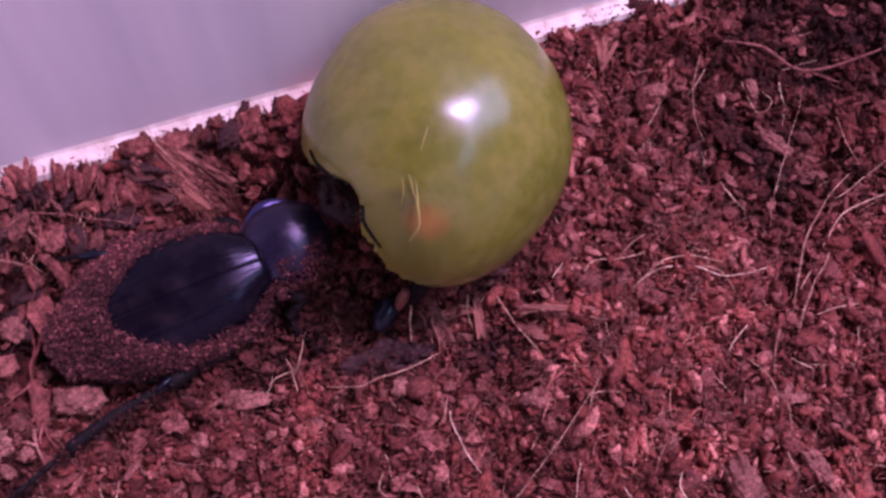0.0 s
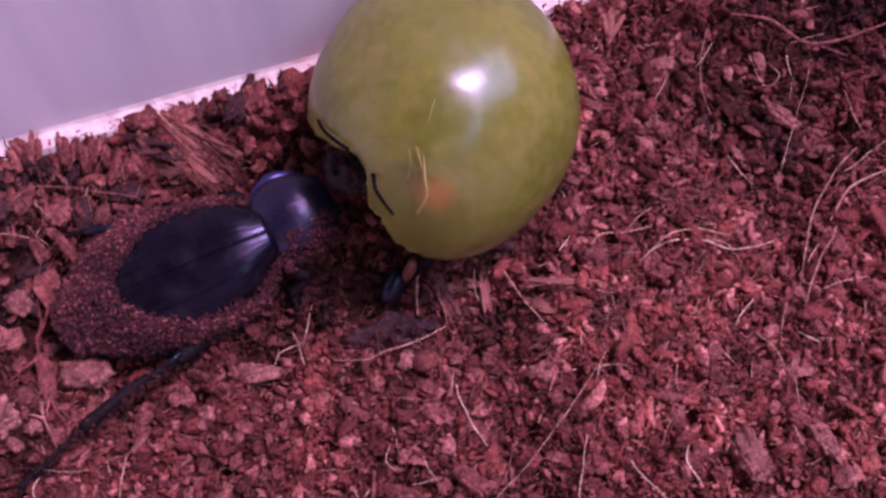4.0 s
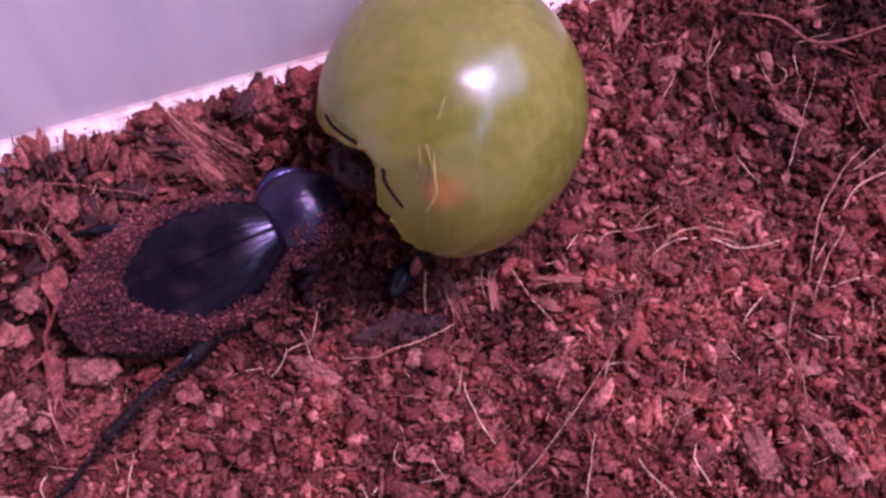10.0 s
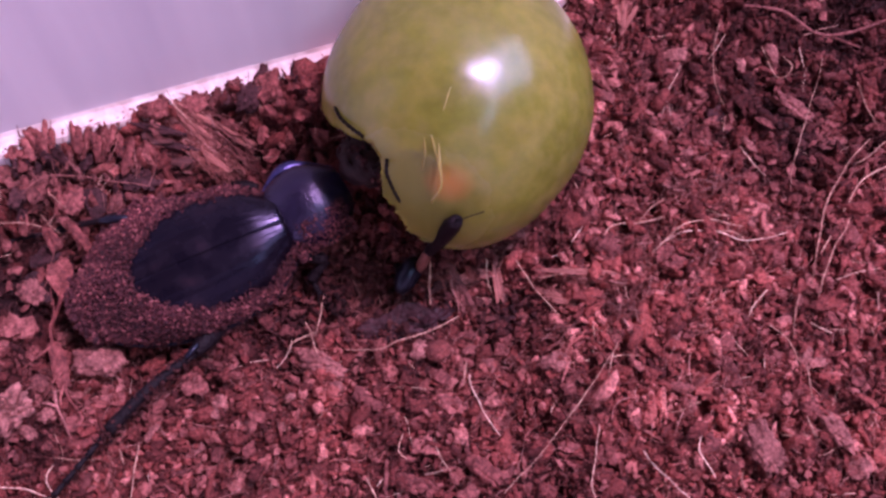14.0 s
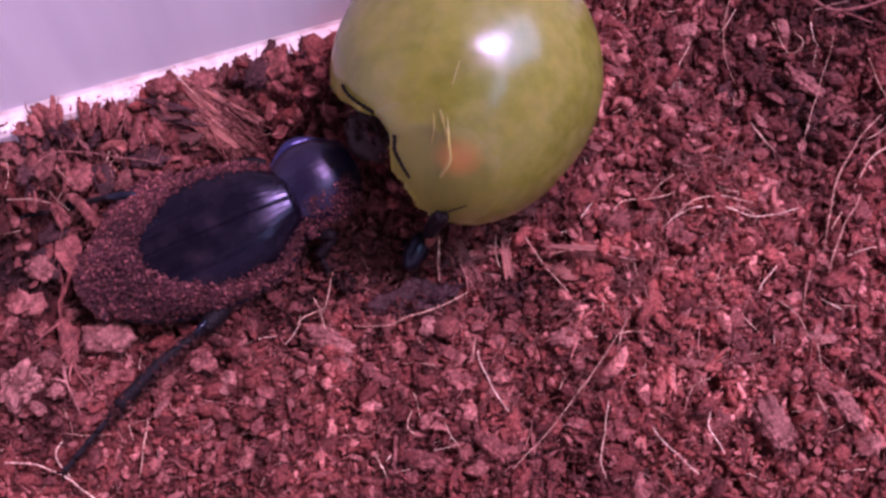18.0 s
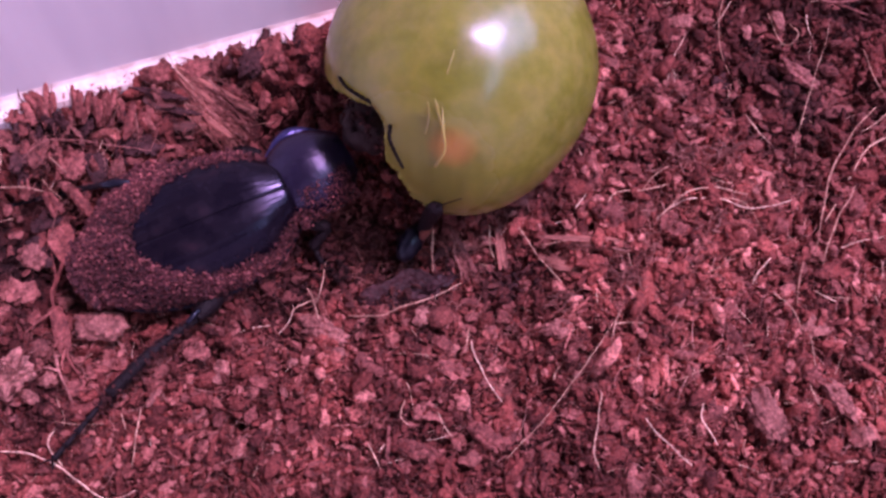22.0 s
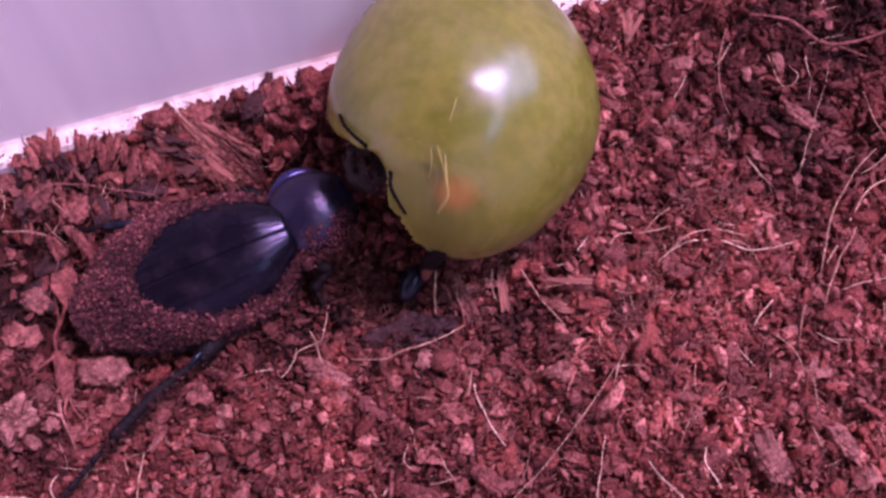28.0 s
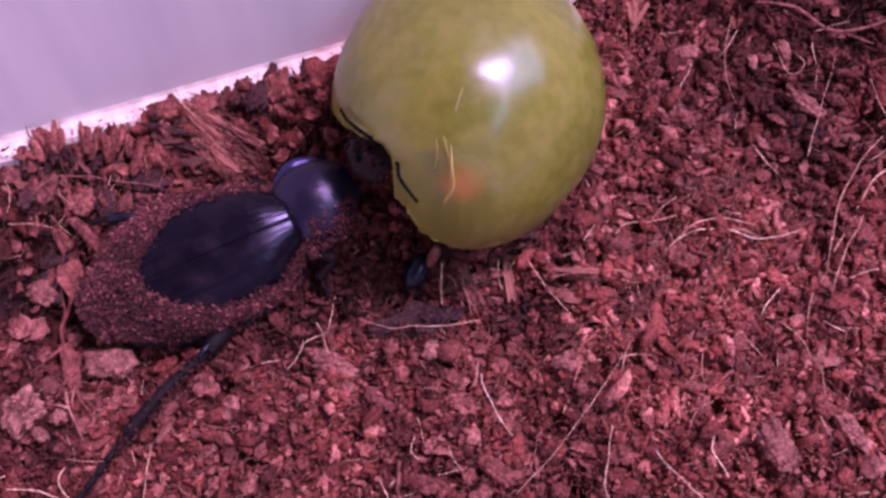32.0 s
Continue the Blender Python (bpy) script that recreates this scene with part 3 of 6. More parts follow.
def crust():
    """Grains of damp soil stuck all round the wing cases and on the tail."""
    rng = random.Random(5)
    shapes = []
    for k in range(6):
        bm = ball_bm(1, 1, 1, 1)
        shapes.append(([v.co * (1 + 0.45 * noise.noise(v.co * 1.7 + Vector((k * 9, 0, 0)))) for v in bm.verts], [[v.index for v in f_.verts] for f_ in bm.faces]))
        bm.free()
    verts, faces = [], []

    def grain(p, r):
        vs, fs = rng.choice(shapes)
        rot = Euler([rng.uniform(0, 6.28) for _ in range(3)]).to_matrix()
        sc = Vector((rng.uniform(0.7, 1.3), rng.uniform(0.7, 1.3), rng.uniform(0.6, 1.0)))
        o = len(verts)
        verts.extend([tuple(p + rot @ (v * sc) * r) for v in (Vector((w.x, w.y, w.z)) for w in vs)])
        faces.extend([[o + i for i in f_] for f_ in fs])
    for _ in range(33000):
        u = rng.random() ** 0.66
        side = rng.choice((1, -1))
        # a bare oval of black is left on the back, wider on the left
        start = 0.80 if side > 0 else 0.87
        if side < 0:
            start -= 0.14 * math.exp(-((u - 0.02) / 0.10) ** 2)
        start *= math.sqrt(max(0, 1 - (max(0, u - (0.36 if side > 0 else 0.22)) / (0.38 if side > 0 else 0.52)) ** 2))
        start += 0.10 * noise.noise(Vector((u * 9, side * 3, 0))) + 0.05 * noise.noise(Vector((u * 31, side * 3, 4))) + rng.gauss(0, 0.045)
        s = start + (1.03 - start) * rng.random() ** 0.8
        if s < 0.02:
            s = rng.random()
        patch = noise.noise(Vector((u * 7, side * s * 5, 11)))
        if patch < -0.2 and rng.random() < 0.5:
            continue
        w = elytra_half(min(u, 1))
        z = elytra_top(u, min(1, s)) - (0 if s < 1 else (s - 1) * 18)
        jit = 0.18
        grain(Vector((-EL * u - rng.random() * 0.4 * (u > 0.9), SHIFT * min(1, 3 * u) + side * s * w, z)) + Vector([rng.gauss(0, jit) for _ in range(3)]), rng.choice((0.045, 0.06, 0.07, 0.08, 0.09, 0.11, 0.16, 0.20)) * (1 + 1.1 * max(0, patch)))
    for _ in range(800):
        a = rng.uniform(-1.5, 1.5)
        grain(Vector((-EL + 0.4 + 1.6 * -math.cos(a) * rng.random(), 3.6 * math.sin(a) * rng.random(), rng.uniform(1.2, 4.6))), rng.uniform(0.18, 0.36))
    for _ in range(3600):   # soil heaped against the left flank and the tail
        u = rng.uniform(0.42, 1.0)
        s = rng.uniform(0.92, 1.0 + 0.42 * math.sin(math.pi * (u - 0.42) / 0.62))
        z = 3.2 - (s - 0.92) * 6 + 0.5 * noise.noise(Vector((u * 8, s * 6, 3)))
        grain(Vector((-EL * u, s * elytra_half(u), z)) + Vector([rng.gauss(0, 0.2) for _ in range(3)]), rng.choice((0.06, 0.09, 0.13, 0.2, 0.3)))
    for _ in range(1000):   # dust on the right of the shield
        x, s = 6.2 - 5.2 * rng.random() ** 1.3, 1 - 0.75 * rng.random() ** 1.5
        grain(NECK.to_3x3() @ Vector((x - 0.9, -s * 3.9, 4.9 + 2.7 * math.sqrt(1 - s ** 2.0))) + Vector([rng.gauss(0, 0.14) for _ in range(3)]), rng.choice((0.04, 0.05, 0.07, 0.10, 0.13)))
    for _ in range(160):
        a = rng.uniform(-1.3, 0.2)
        grain(Vector((0.1 + rng.gauss(0, 0.3), 4.3 * math.sin(a), 4.6 + 1.8 * math.cos(a))), rng.uniform(0.12, 0.26))
    for _ in range(260):   # bigger crumbs caught in the crust behind
        u, side = rng.uniform(0.45, 0.97), rng.choice((1, -1))
        s = rng.uniform(0.72 if u < 0.75 else 0.1, 1.02)
        grain(Vector((-EL * u, SHIFT + side * s * elytra_half(u), elytra_top(u, min(1, s)) + 0.05)), rng.uniform(0.20, 0.42))
    for _ in range(700):   # coarser crumbs on the rim of the right shoulder
        u = rng.uniform(0.0, 0.55)
        s = rng.uniform(0.88, 1.05) - 0.10 * math.exp(-(u / 0.08) ** 2)
        grain(Vector((-EL * u, -s * elytra_half(u), elytra_top(u, min(1, s)) - (0 if s < 1 else (s - 1) * 12))) + Vector([rng.gauss(0, 0.14) for _ in range(3)]), rng.choice((0.10, 0.14, 0.18, 0.24)))
    me = mesh_from("soil_crust", verts, faces, M_CRUST, False)
    ob = new("soil_crust", me)
    ob.parent = beetle
    tagged(ob, "crust of damp brown soil grains on the wing cases", kind="stuff")


crust()


# head, jaws, feelers
HEAD_AT = Vector((8.6, 2.4, 6.7))
HEAD_TURN = pose(0, 0, 0, 0, 12, 20)
HEAD_BASE = Matrix.Translation(HEAD_AT * MM) @ HEAD_TURN
_bm = ball_bm(3.7, 3.1, 2.5, 4, (1.7, 0, 0))
for _v in _bm.verts:
    _v.co += _v.co.normalized() * (0.45 * noise.noise(_v.co * 0.8) + 0.2 * noise.noise(_v.co * 2.1))
head = part("head", _bm, M_HEAD, beetle, "dull black head smeared with juice and soil", HEAD_BASE)
_rng = random.Random(12)
_bm = bmesh.new()
for _k in range(260):
    _d = Vector((_rng.gauss(0, 1), _rng.gauss(0, 1), abs(_rng.gauss(0, 1)))).normalized()
    _g = bmesh.ops.create_icosphere(_bm, subdivisions=1, radius=_rng.choice((0.1, 0.14, 0.2, 0.3)), matrix=Matrix.Translation((1.8 + _d.x * 3.7, _d.y * 3.1, _d.z * 2.5)))
    for _v in _g["verts"]:
        _v.co += Vector([_rng.gauss(0, 0.05) for _ in range(3)])
part("soil_smear", _bm, M_WET, head, "dark wet soil smeared on the head", smooth=False)
for side in (1, -1):
    part("eye", ball_bm(0.55, 0.45, 0.55, 2, (2.2, side * 2.0, 0.5)), M_CHITIN, head)
    jaw = smooth_line([(3.6, side * 1.1, -0.2), (5.0, side * 1.5, -0.3), (6.1, side * 0.9, -0.4), (6.4, side * 0.2, -0.5)])
    part("mandible", tube_bm(jaw, lambda t: 0.62 * (1 - t) + 0.08, 7), M_HEAD, head)
    palp = smooth_line([(4.0, side * 1.3, -0.7), (5.2, side * 2.3, -0.4), (6.2, side * 2.1, -1.0)])
    part("palp", tube_bm(palp, lambda t: 0.22 + 0.1 * t, 6), M_HEAD, head)


def feeler_bm(points):
    line = smooth_line(points, 8)
    return tube_bm(line, lambda t: (0.21 - 0.06 * t) * (1 + 0.25 * math.sin(t * 11 * 2 * math.pi)), 7)


def to_head(p):
    return tuple((Matrix.Translation(HEAD_AT) @ HEAD_TURN).inverted() @ (LOCAL @ Vector(p)))


def feeler(points):
    """A feeler whose origin is at its root, for keying."""
    q = [Vector(to_head(p)) for p in points]
    return part("antenna", feeler_bm([p - q[0] for p in q]), M_FEELER, head, "beaded black feeler", Matrix.Translation(q[0] * MM)), q[0]


FEELER_L, ROOT_L = feeler(((-8.22, 6.63, 10.00), (-8.11, 3.63, 17.60), (-9.16, 4.11, 18.40), (-10.34, 5.62, 17.60), (-10.96, 7.04, 17.00)))
FEELER_R, ROOT_R = feeler(((-7.63, 4.71, 10.00), (-5.97, 1.39, 17.40), (-5.64, -0.42, 18.20), (-4.92, -1.40, 17.50), (-4.10, -2.27, 16.80)))


# legs
def leg(hip, knee, ankle, claw, name="leg", label="", sag=0.25, stout=1.0, dip=0.0):
    """A leg in three pieces through four points given in the place; its origin is the hip."""
    h, k, a, c = (LOCAL @ Vector(p) for p in (hip, knee, ankle, claw))
    femur = part(name, tube_bm(smooth_line([h - h, (k - h) * 0.5 + Vector((0, 0, sag)), k - h], 8), lambda t: max(1, stout * 0.85) * (0.36 + 0.36 * math.sin(math.pi * (0.15 + 0.8 * t))), 10), M_LEG, beetle, label, Matrix.Translation(h * MM))
    part("tibia", tube_bm(smooth_line([k - h, (k + a) / 2 - h + (a - k).cross(Vector((0, 0, 1))).normalized() * dip + Vector((0, 0, 0.15)), a - h], 8), lambda t: stout * (0.28 + 0.13 * t) * (1 + 0.10 * noise.noise(Vector((t * 9, stout, 0)))), 8), M_LEG, femur)
    n_seg = 5
    bm = bmesh.new()
    for i in range(n_seg):
        p, q = a.lerp(c, i / n_seg) - h, a.lerp(c, (i + 0.92) / n_seg) - h
        tube_bm([p, p.lerp(q, 0.7), q], lambda t: (0.20 + 0.10 * t) * min(stout, 1.25), 7, bm)
    part("tarsus", bm, M_LEG, femur)
    for i in (-1, 1):
        d = (c - a).normalized()
        sd = d.cross(Vector((0, 0, 1))) * 0.5 * i
        part("claw", tube_bm(smooth_line([c - h, c - h + d * 0.5 + sd, c - h + d * 1.1 + sd * 1.3 - Vector((0, 0, 0.3))]), lambda t: 0.10 * (1 - t) + 0.02, 5), M_LEG, femur)
    bm = bmesh.new()
    rng = random.Random(3)
    for _ in range(44):
        t = rng.uniform(0.05, 1.0)
        p = k.lerp(a, t) - h
        d = (a - k).normalized()
        sd = Vector([rng.gauss(0, 1) for _ in range(3)]).normalized()
        tube_bm([p, p + sd * 0.55 + d * 0.4], lambda t: 0.05 * (1 - t) + 0.01, 3, bm)
    part("leg_bristles", bm, M_LEG, femur)
    return femur, h


LEG_HR, HIP_HR = leg((-22.60, -7.99, 0.60), (-24.60, -11.40, 2.00), (-32.10, -19.00, 1.40), (-36.95, -25.10, 0.20), "hind_leg", "long black hind leg dirty with soil", stout=1.7, dip=0.35)
LEG_HL, HIP_HL = leg((-25.99, 4.19, 2.00), (-34.83, 2.27, 2.40), (-40.31, 2.31, -0.60), (-48.00, 0.71, -1.60), "hind_leg", "black hind leg pushed into the soil")
LEG_MR, HIP_MR = leg((-16.96, -0.41, 3.40), (-12.58, -2.04, 1.90), (-14.27, -3.27, 0.40), (-13.56, -4.67, -0.40), "middle_leg", "black middle leg in the hollow", stout=1.5)
LEG_ML, HIP_ML = leg((-20.09, 6.79, 0.50), (-23.35, 7.16, 0.40), (-26.74, 9.66, 0.60), (-31.40, 11.89, 0.50), "middle_leg", "black middle leg in the husk")
# the front leg beside the grape: thigh and glossy knee stay, the shin reaches up to the grape
KNEE = LOCAL @ Vector((-4.24, -2.62, 0.90))
_h = LOCAL @ Vector((-11.38, 5.76, -7.50))
THIGH = part("front_leg", tube_bm(smooth_line([_h * 0, (KNEE - _h) * 0.5 + Vector((0, 0, -2.6)), KNEE - _h], 8), lambda t: 0.55, 10), M_LEG, beetle, "black front leg beside the grape", Matrix.Translation(_h * MM))
_k = KNEE - _h
part("knee", tube_bm(smooth_line([_k + (LOCAL.to_3x3() @ Vector(q)) for q in ((-0.9, -1.8, -0.3), (-0.35, -0.7, 0.3), (0.3, 0.5, 0.6), (0.8, 1.5, 0.6))], 6), lambda t: 0.12 + 1.08 * math.sin(math.pi * (0.06 + 0.88 * t)) ** 0.6, 14), M_KNEE, THIGH, "glossy blue-black knee")
_a, _b = LOCAL @ Vector((-3.20, -2.45, 1.70)) - _h, LOCAL @ Vector((-2.23, -1.97, 5.60)) - _h
part("tibia_base", tube_bm(smooth_line([_a, _a.lerp(_b, 0.5) + Vector((0, 0, 0.2)), _b], 6), lambda t: 0.16 + 0.42 * math.sin(math.pi * (0.1 + 0.75 * t)), 10), M_AMBER, THIGH, "amber base of the shin")
SHIN_AT = LOCAL @ Vector((-2.42, -1.74, 4.20))
_tip = LOCAL @ Vector((0.40, -3.11, 15.90)) - SHIN_AT
SHIN_AXIS = _tip.normalized()
SHIN = part("front_shin", tube_bm(smooth_line([_tip * 0, _tip * 0.5 + Vector((0, 0, 0.2)), _tip], 8), lambda t: 0.44 + 0.60 * t * (1.7 - t) - 0.26 * max(0, t - 0.85) / 0.15, 9), M_LEG, beetle, "black bristly shin of the front leg", Matrix.Translation(SHIN_AT * MM))
_end = _tip + (LOCAL @ Vector((2.82, -3.07, 17.90)) - (LOCAL @ Vector((0.40, -3.11, 15.90))))
_bm = bmesh.new()
for _i in range(5):
    _p, _q = _tip.lerp(_end, _i / 5), _tip.lerp(_end, (_i + 0.9) / 5)
    tube_bm([_p, _p.lerp(_q, 0.7), _q], lambda t: 0.055 + 0.03 * t, 6, _bm)
part("tarsus", _bm, M_LEG, SHIN, "thin jointed black foot")
for _i in (-1, 1):
    _d = SHIN_AXIS.cross(Vector((0, 0, 1))) * _i
    part("spur", tube_bm([_tip, _tip + _d * 0.5 + SHIN_AXIS * 0.5, _tip + _d * 0.7 + SHIN_AXIS * 1.1], lambda t: 0.09 * (1.1 - t), 5), M_LEG, SHIN)
_bm = bmesh.new()
_rng = random.Random(3)
for _i in range(40):
    _p, _d = _tip * _rng.uniform(0.1, 1.0), Vector([_rng.gauss(0, 1) for _ in range(3)]).normalized()
    tube_bm([_p, _p + _d * 1.15 + SHIN_AXIS * 0.5], lambda t: 0.07 * (1.1 - t), 3, _bm)
tagged(part("leg_bristles", _bm, M_LEG, SHIN), kind="stuff")
LEG_FL, HIP_FL = leg((-12.93, 8.98, 0.00), (-13.42, 12.26, -0.60), (-11.94, 13.16, -0.40), (-10.39, 12.62, 0.00), "front_leg", "black front leg against the grape")

def glossy_knee(limb_, hip, a, b_, r):
    """A short shiny stretch of a leg between two points of the place."""
    p, q = LOCAL @ Vector(a) - hip, LOCAL @ Vector(b_) - hip
    part("knee", tube_bm(smooth_line([p, p.lerp(q, 0.5) + Vector((0, 0, 0.12)), q], 6), lambda t: 0.1 + r * math.sin(math.pi * (0.1 + 0.8 * t)) ** 0.6, 10), M_KNEE, limb_, "glossy black knee")


glossy_knee(LEG_HL, HIP_HL, (-35.25, 1.78, 3.10), (-32.19, 2.06, 3.30), 0.36)
glossy_knee(LEG_HR, HIP_HR, (-24.20, -10.71, 2.60), (-25.26, -12.12, 2.60), 0.22)
_bm = bmesh.new()
_rng = random.Random(14)
for _k in range(330):
    _p = (LOCAL @ Vector((-25.26, -11.94, 2.20))).lerp(LOCAL @ Vector((-33.20, -20.40, 1.20)), _rng.random()) - HIP_HR
    _g = bmesh.ops.create_icosphere(_bm, subdivisions=1, radius=_rng.choice((0.08, 0.12, 0.18)), matrix=Matrix.Translation(_p + Vector([_rng.gauss(0, 0.34) for _ in range(3)])))
    for _v in _g["verts"]:
        _v.co += Vector([_rng.gauss(0, 0.06) for _ in range(3)])
part("leg_soil", _bm, M_DAMP, LEG_HR, "dark soil clinging to the leg", smooth=False)
# ---- crumbs: shapes shared by all loose pieces ----
def lump(seed, sub, rough, flat=1.0, sharp=2.0):
    """A broken, irregular lump about 1 mm in radius, as arrays."""
    bm = bmesh.new()
    bmesh.ops.create_icosphere(bm, subdivisions=sub, radius=1)
    rng = random.Random(seed)
    o = Vector([rng.uniform(-50, 50) for _ in range(3)])
    cuts = [(Vector([rng.gauss(0, 1) for _ in range(3)]).normalized(), rng.uniform(0.35, 0.80)) for _ in range(8)]
    out = []
    for v in bm.verts:
        p = v.co * (1 + rough * noise.noise(v.co * 1.1 + o) + 0.5 * rough * noise.noise(v.co * sharp * 1.3 + o))
        for d, h in cuts:
            k = p.dot(d)
            if k > h:
                p -= d * (k - h) * 0.85
        out.append((p.x, p.y * rng.uniform(0.97, 1.03), p.z * flat))
    faces = [[v.index for v in f_.verts] for f_ in bm.faces]
    bm.free()
    return np.array(out), np.array(faces)


def scattered(name, shapes, places, mat, label, category):
    """Many lumps joined in one mesh. places: rows of x, y, z, size and three stretches, in millimetres."""
    rng = np.random.default_rng(11)
    allv, allf, base = [], [], 0
    pick = rng.integers(0, len(shapes), len(places))
    for k, (sv, sf) in enumerate(shapes):
        pl = places[pick == k]
        if not len(pl):
            continue
        q = rng.normal(size=(len(pl), 4))
        q /= np.linalg.norm(q, axis=1)[:, None]
        w, x, y, z = q.T
        rot = np.stack([1 - 2 * (y * y + z * z), 2 * (x * y - z * w), 2 * (x * z + y * w), 2 * (x * y + z * w), 1 - 2 * (x * x + z * z), 2 * (y * z - x * w),
                        2 * (x * z - y * w), 2 * (y * z + x * w), 1 - 2 * (x * x + y * y)], 1).reshape(-1, 3, 3)
        v = sv[None] * pl[:, None, 4:7] * pl[:, None, 3:4]
        v = np.einsum("nij,nkj->nki", rot, v) + pl[:, None, :3]
        f_ = sf[None] + base + np.arange(len(pl))[:, None, None] * len(sv)
        base += len(pl) * len(sv)
        allv.append(v.reshape(-1, 3))
        allf.append(f_.reshape(-1, 3))
    v, f_ = np.concatenate(allv) * MM, np.concatenate(allf)
    me = bpy.data.meshes.new(name)
    me.vertices.add(len(v))
    me.loops.add(f_.size)
    me.polygons.add(len(f_))
    me.vertices.foreach_set("co", v.astype(np.float32).ravel())
    me.loops.foreach_set("vertex_index", f_.astype(np.int32).ravel())
    me.polygons.foreach_set("loop_start", np.arange(0, f_.size, 3, dtype=np.int32))
    me.update(calc_edges=True)
    me.materials.append(mat)
    me.polygons.foreach_set("use_smooth", [True] * len(me.polygons))
    return tagged(new(name, me), label, category, kind="stuff")


def inside(x, y):
    """Millimetres from the north wall's foot, inside the box."""
    return -((x - WALL_A.x) * WALL_N.x + (y - WALL_A.y) * WALL_N.y)


def crumb_places(count, lo, hi, rng, x0=-54, x1=54, y0=-33, y1=46, lift=0.3, power=1.6):
    rows = []
    while len(rows) < count:
        x, y = rng.uniform(x0, x1), rng.uniform(y0, y1)
        if inside(x, y) < 2.1:
            continue
        if ((inside(x, y) < 15 and x < -14) or (x < -33 and y > -8)) and rng.random() < 0.6:
            continue      # open, dark gaps between the chips by the wall
        s = lo + (hi - lo) * rng.random() ** power
        # coarse by the wall and the corner, fine in the open
        coarse = 1.25 if inside(x, y) < 11 and x < 2 else (0.85 if y < -4 else 1.0)
        rows.append((x, y, rough_z(x, y) - 0.35 + lift * s * rng.uniform(-0.6, 1.0), s * coarse, rng.uniform(0.8, 1.8), rng.uniform(0.6, 1.1), rng.uniform(0.45, 0.95)))
    return np.array(rows)


def flake_arrays(rng, nu, ring, thick=0.10, curl=0.35):
    """A curled, ragged, pointed flake about 1 in half-length along x: points and triangles."""
    pts, tris = [], []
    skew, cup = rng.uniform(-0.4, 0.4), rng.uniform(-0.5, 0.5)
    bend, twist = rng.gauss(0, curl), rng.gauss(0, 0.5)
    o = Vector([rng.uniform(-40, 40) for _ in range(3)])
    blunt = (rng.uniform(0.15, 0.8), rng.uniform(0.15, 0.8))
    for i in range(nu + 1):
        u = i / nu
        w = (blunt[0] * (1 - u) + blunt[1] * u) if i in (0, nu) else 0.55 + 0.45 * math.sin(math.pi * min(1, max(0, u + skew * u * (1 - u) * 2)))
        if i in (0, nu):
            w *= 0.6
        for k in range(ring):
            a = 2 * math.pi * k / ring
            v = math.cos(a) * w * (1 + 0.45 * noise.noise(o + Vector((u * 3.2, math.copysign(3, math.cos(a)), 0))) + 0.25 * noise.noise(o + Vector((u * 9, math.copysign(3, math.cos(a)), 5))))
            z = math.sin(a) * thick * (0.6 + 0.4 * math.sin(math.pi * u)) + bend * (2 * u - 1) ** 2 + cup * v * v + twist * v * (u - 0.5)
            z += 0.10 * noise.noise(o + Vector((u * 4, v * 3, 9)))
            x = 2 * u - 1 + 0.30 * noise.noise(o + Vector((v * 4, u * 2, 2)))
            pts.append((x, v, z))
    for i in range(nu):
        for k in range(ring):
            a, b_, c, d = i * ring + k, i * ring + (k + 1) % ring, (i + 1) * ring + (k + 1) % ring, (i + 1) * ring + k
            tris += [(a, b_, c), (a, c, d)]
    for k in range(1, ring - 1):
        tris += [(0, k + 1, k), (nu * ring, nu * ring + k, nu * ring + k + 1)]
    return np.array(pts), np.array(tris)


_fr = random.Random(55)
FLAKES = [flake_arrays(_fr, 4, 6, 0.13, 0.25) for _ in range(16)]
LUMPS = [lump(k, 2, 1.35, sharp=2.8) for k in range(20)]
TINY = [lump(40 + k, 1, 0.9) for k in range(10)]
_r = random.Random(21)
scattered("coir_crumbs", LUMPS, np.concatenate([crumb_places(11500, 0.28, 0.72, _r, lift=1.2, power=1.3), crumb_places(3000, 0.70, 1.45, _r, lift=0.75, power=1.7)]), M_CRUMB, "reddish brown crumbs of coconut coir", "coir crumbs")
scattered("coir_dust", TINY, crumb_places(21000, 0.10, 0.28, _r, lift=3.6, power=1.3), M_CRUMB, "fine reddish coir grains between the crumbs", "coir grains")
_ledge = []
for _k in range(900):
    _s, _o = _r.uniform(0, 150), _r.uniform(0.5, 2.0)
    _p = CORNER + WALL_D * _s - WALL_N * _o
    _z = _r.choice((0.08, 0.12, 0.16, 0.24))
    _ledge.append((_p.x, _p.y, 3.45 - 0.16 * _o + _z * 0.5, _z, 1.2, 0.9, 0.7))
scattered("ledge_crumbs", TINY, np.array(_ledge), M_CRUMB, "coir grains strewn on the plastic rim", "coir grains")
_spl = crumb_places(6500, 0.40, 1.0, _r, lift=1.3, power=2.0)
_spl[:, 4] = np.random.default_rng(4).uniform(0.8, 1.9, len(_spl))
_spl[:, 5] = np.random.default_rng(5).uniform(0.15, 0.65, len(_spl))
_spl[:, 6] = 0.7
scattered("husk_flakes", FLAKES, _spl, M_CRUMB, "thin curled reddish flakes of coconut husk", "husk flakes")
_far = crumb_places(5000, 0.6, 1.4, _r, -95, 95, -90, 60)
_far = _far[(abs(_far[:, 0]) > 52) | (_far[:, 1] < -32)]
scattered("outer_coir_crumbs", TINY, _far, M_CRUMB, "reddish brown coir crumbs in the rest of the box", "coir crumbs")


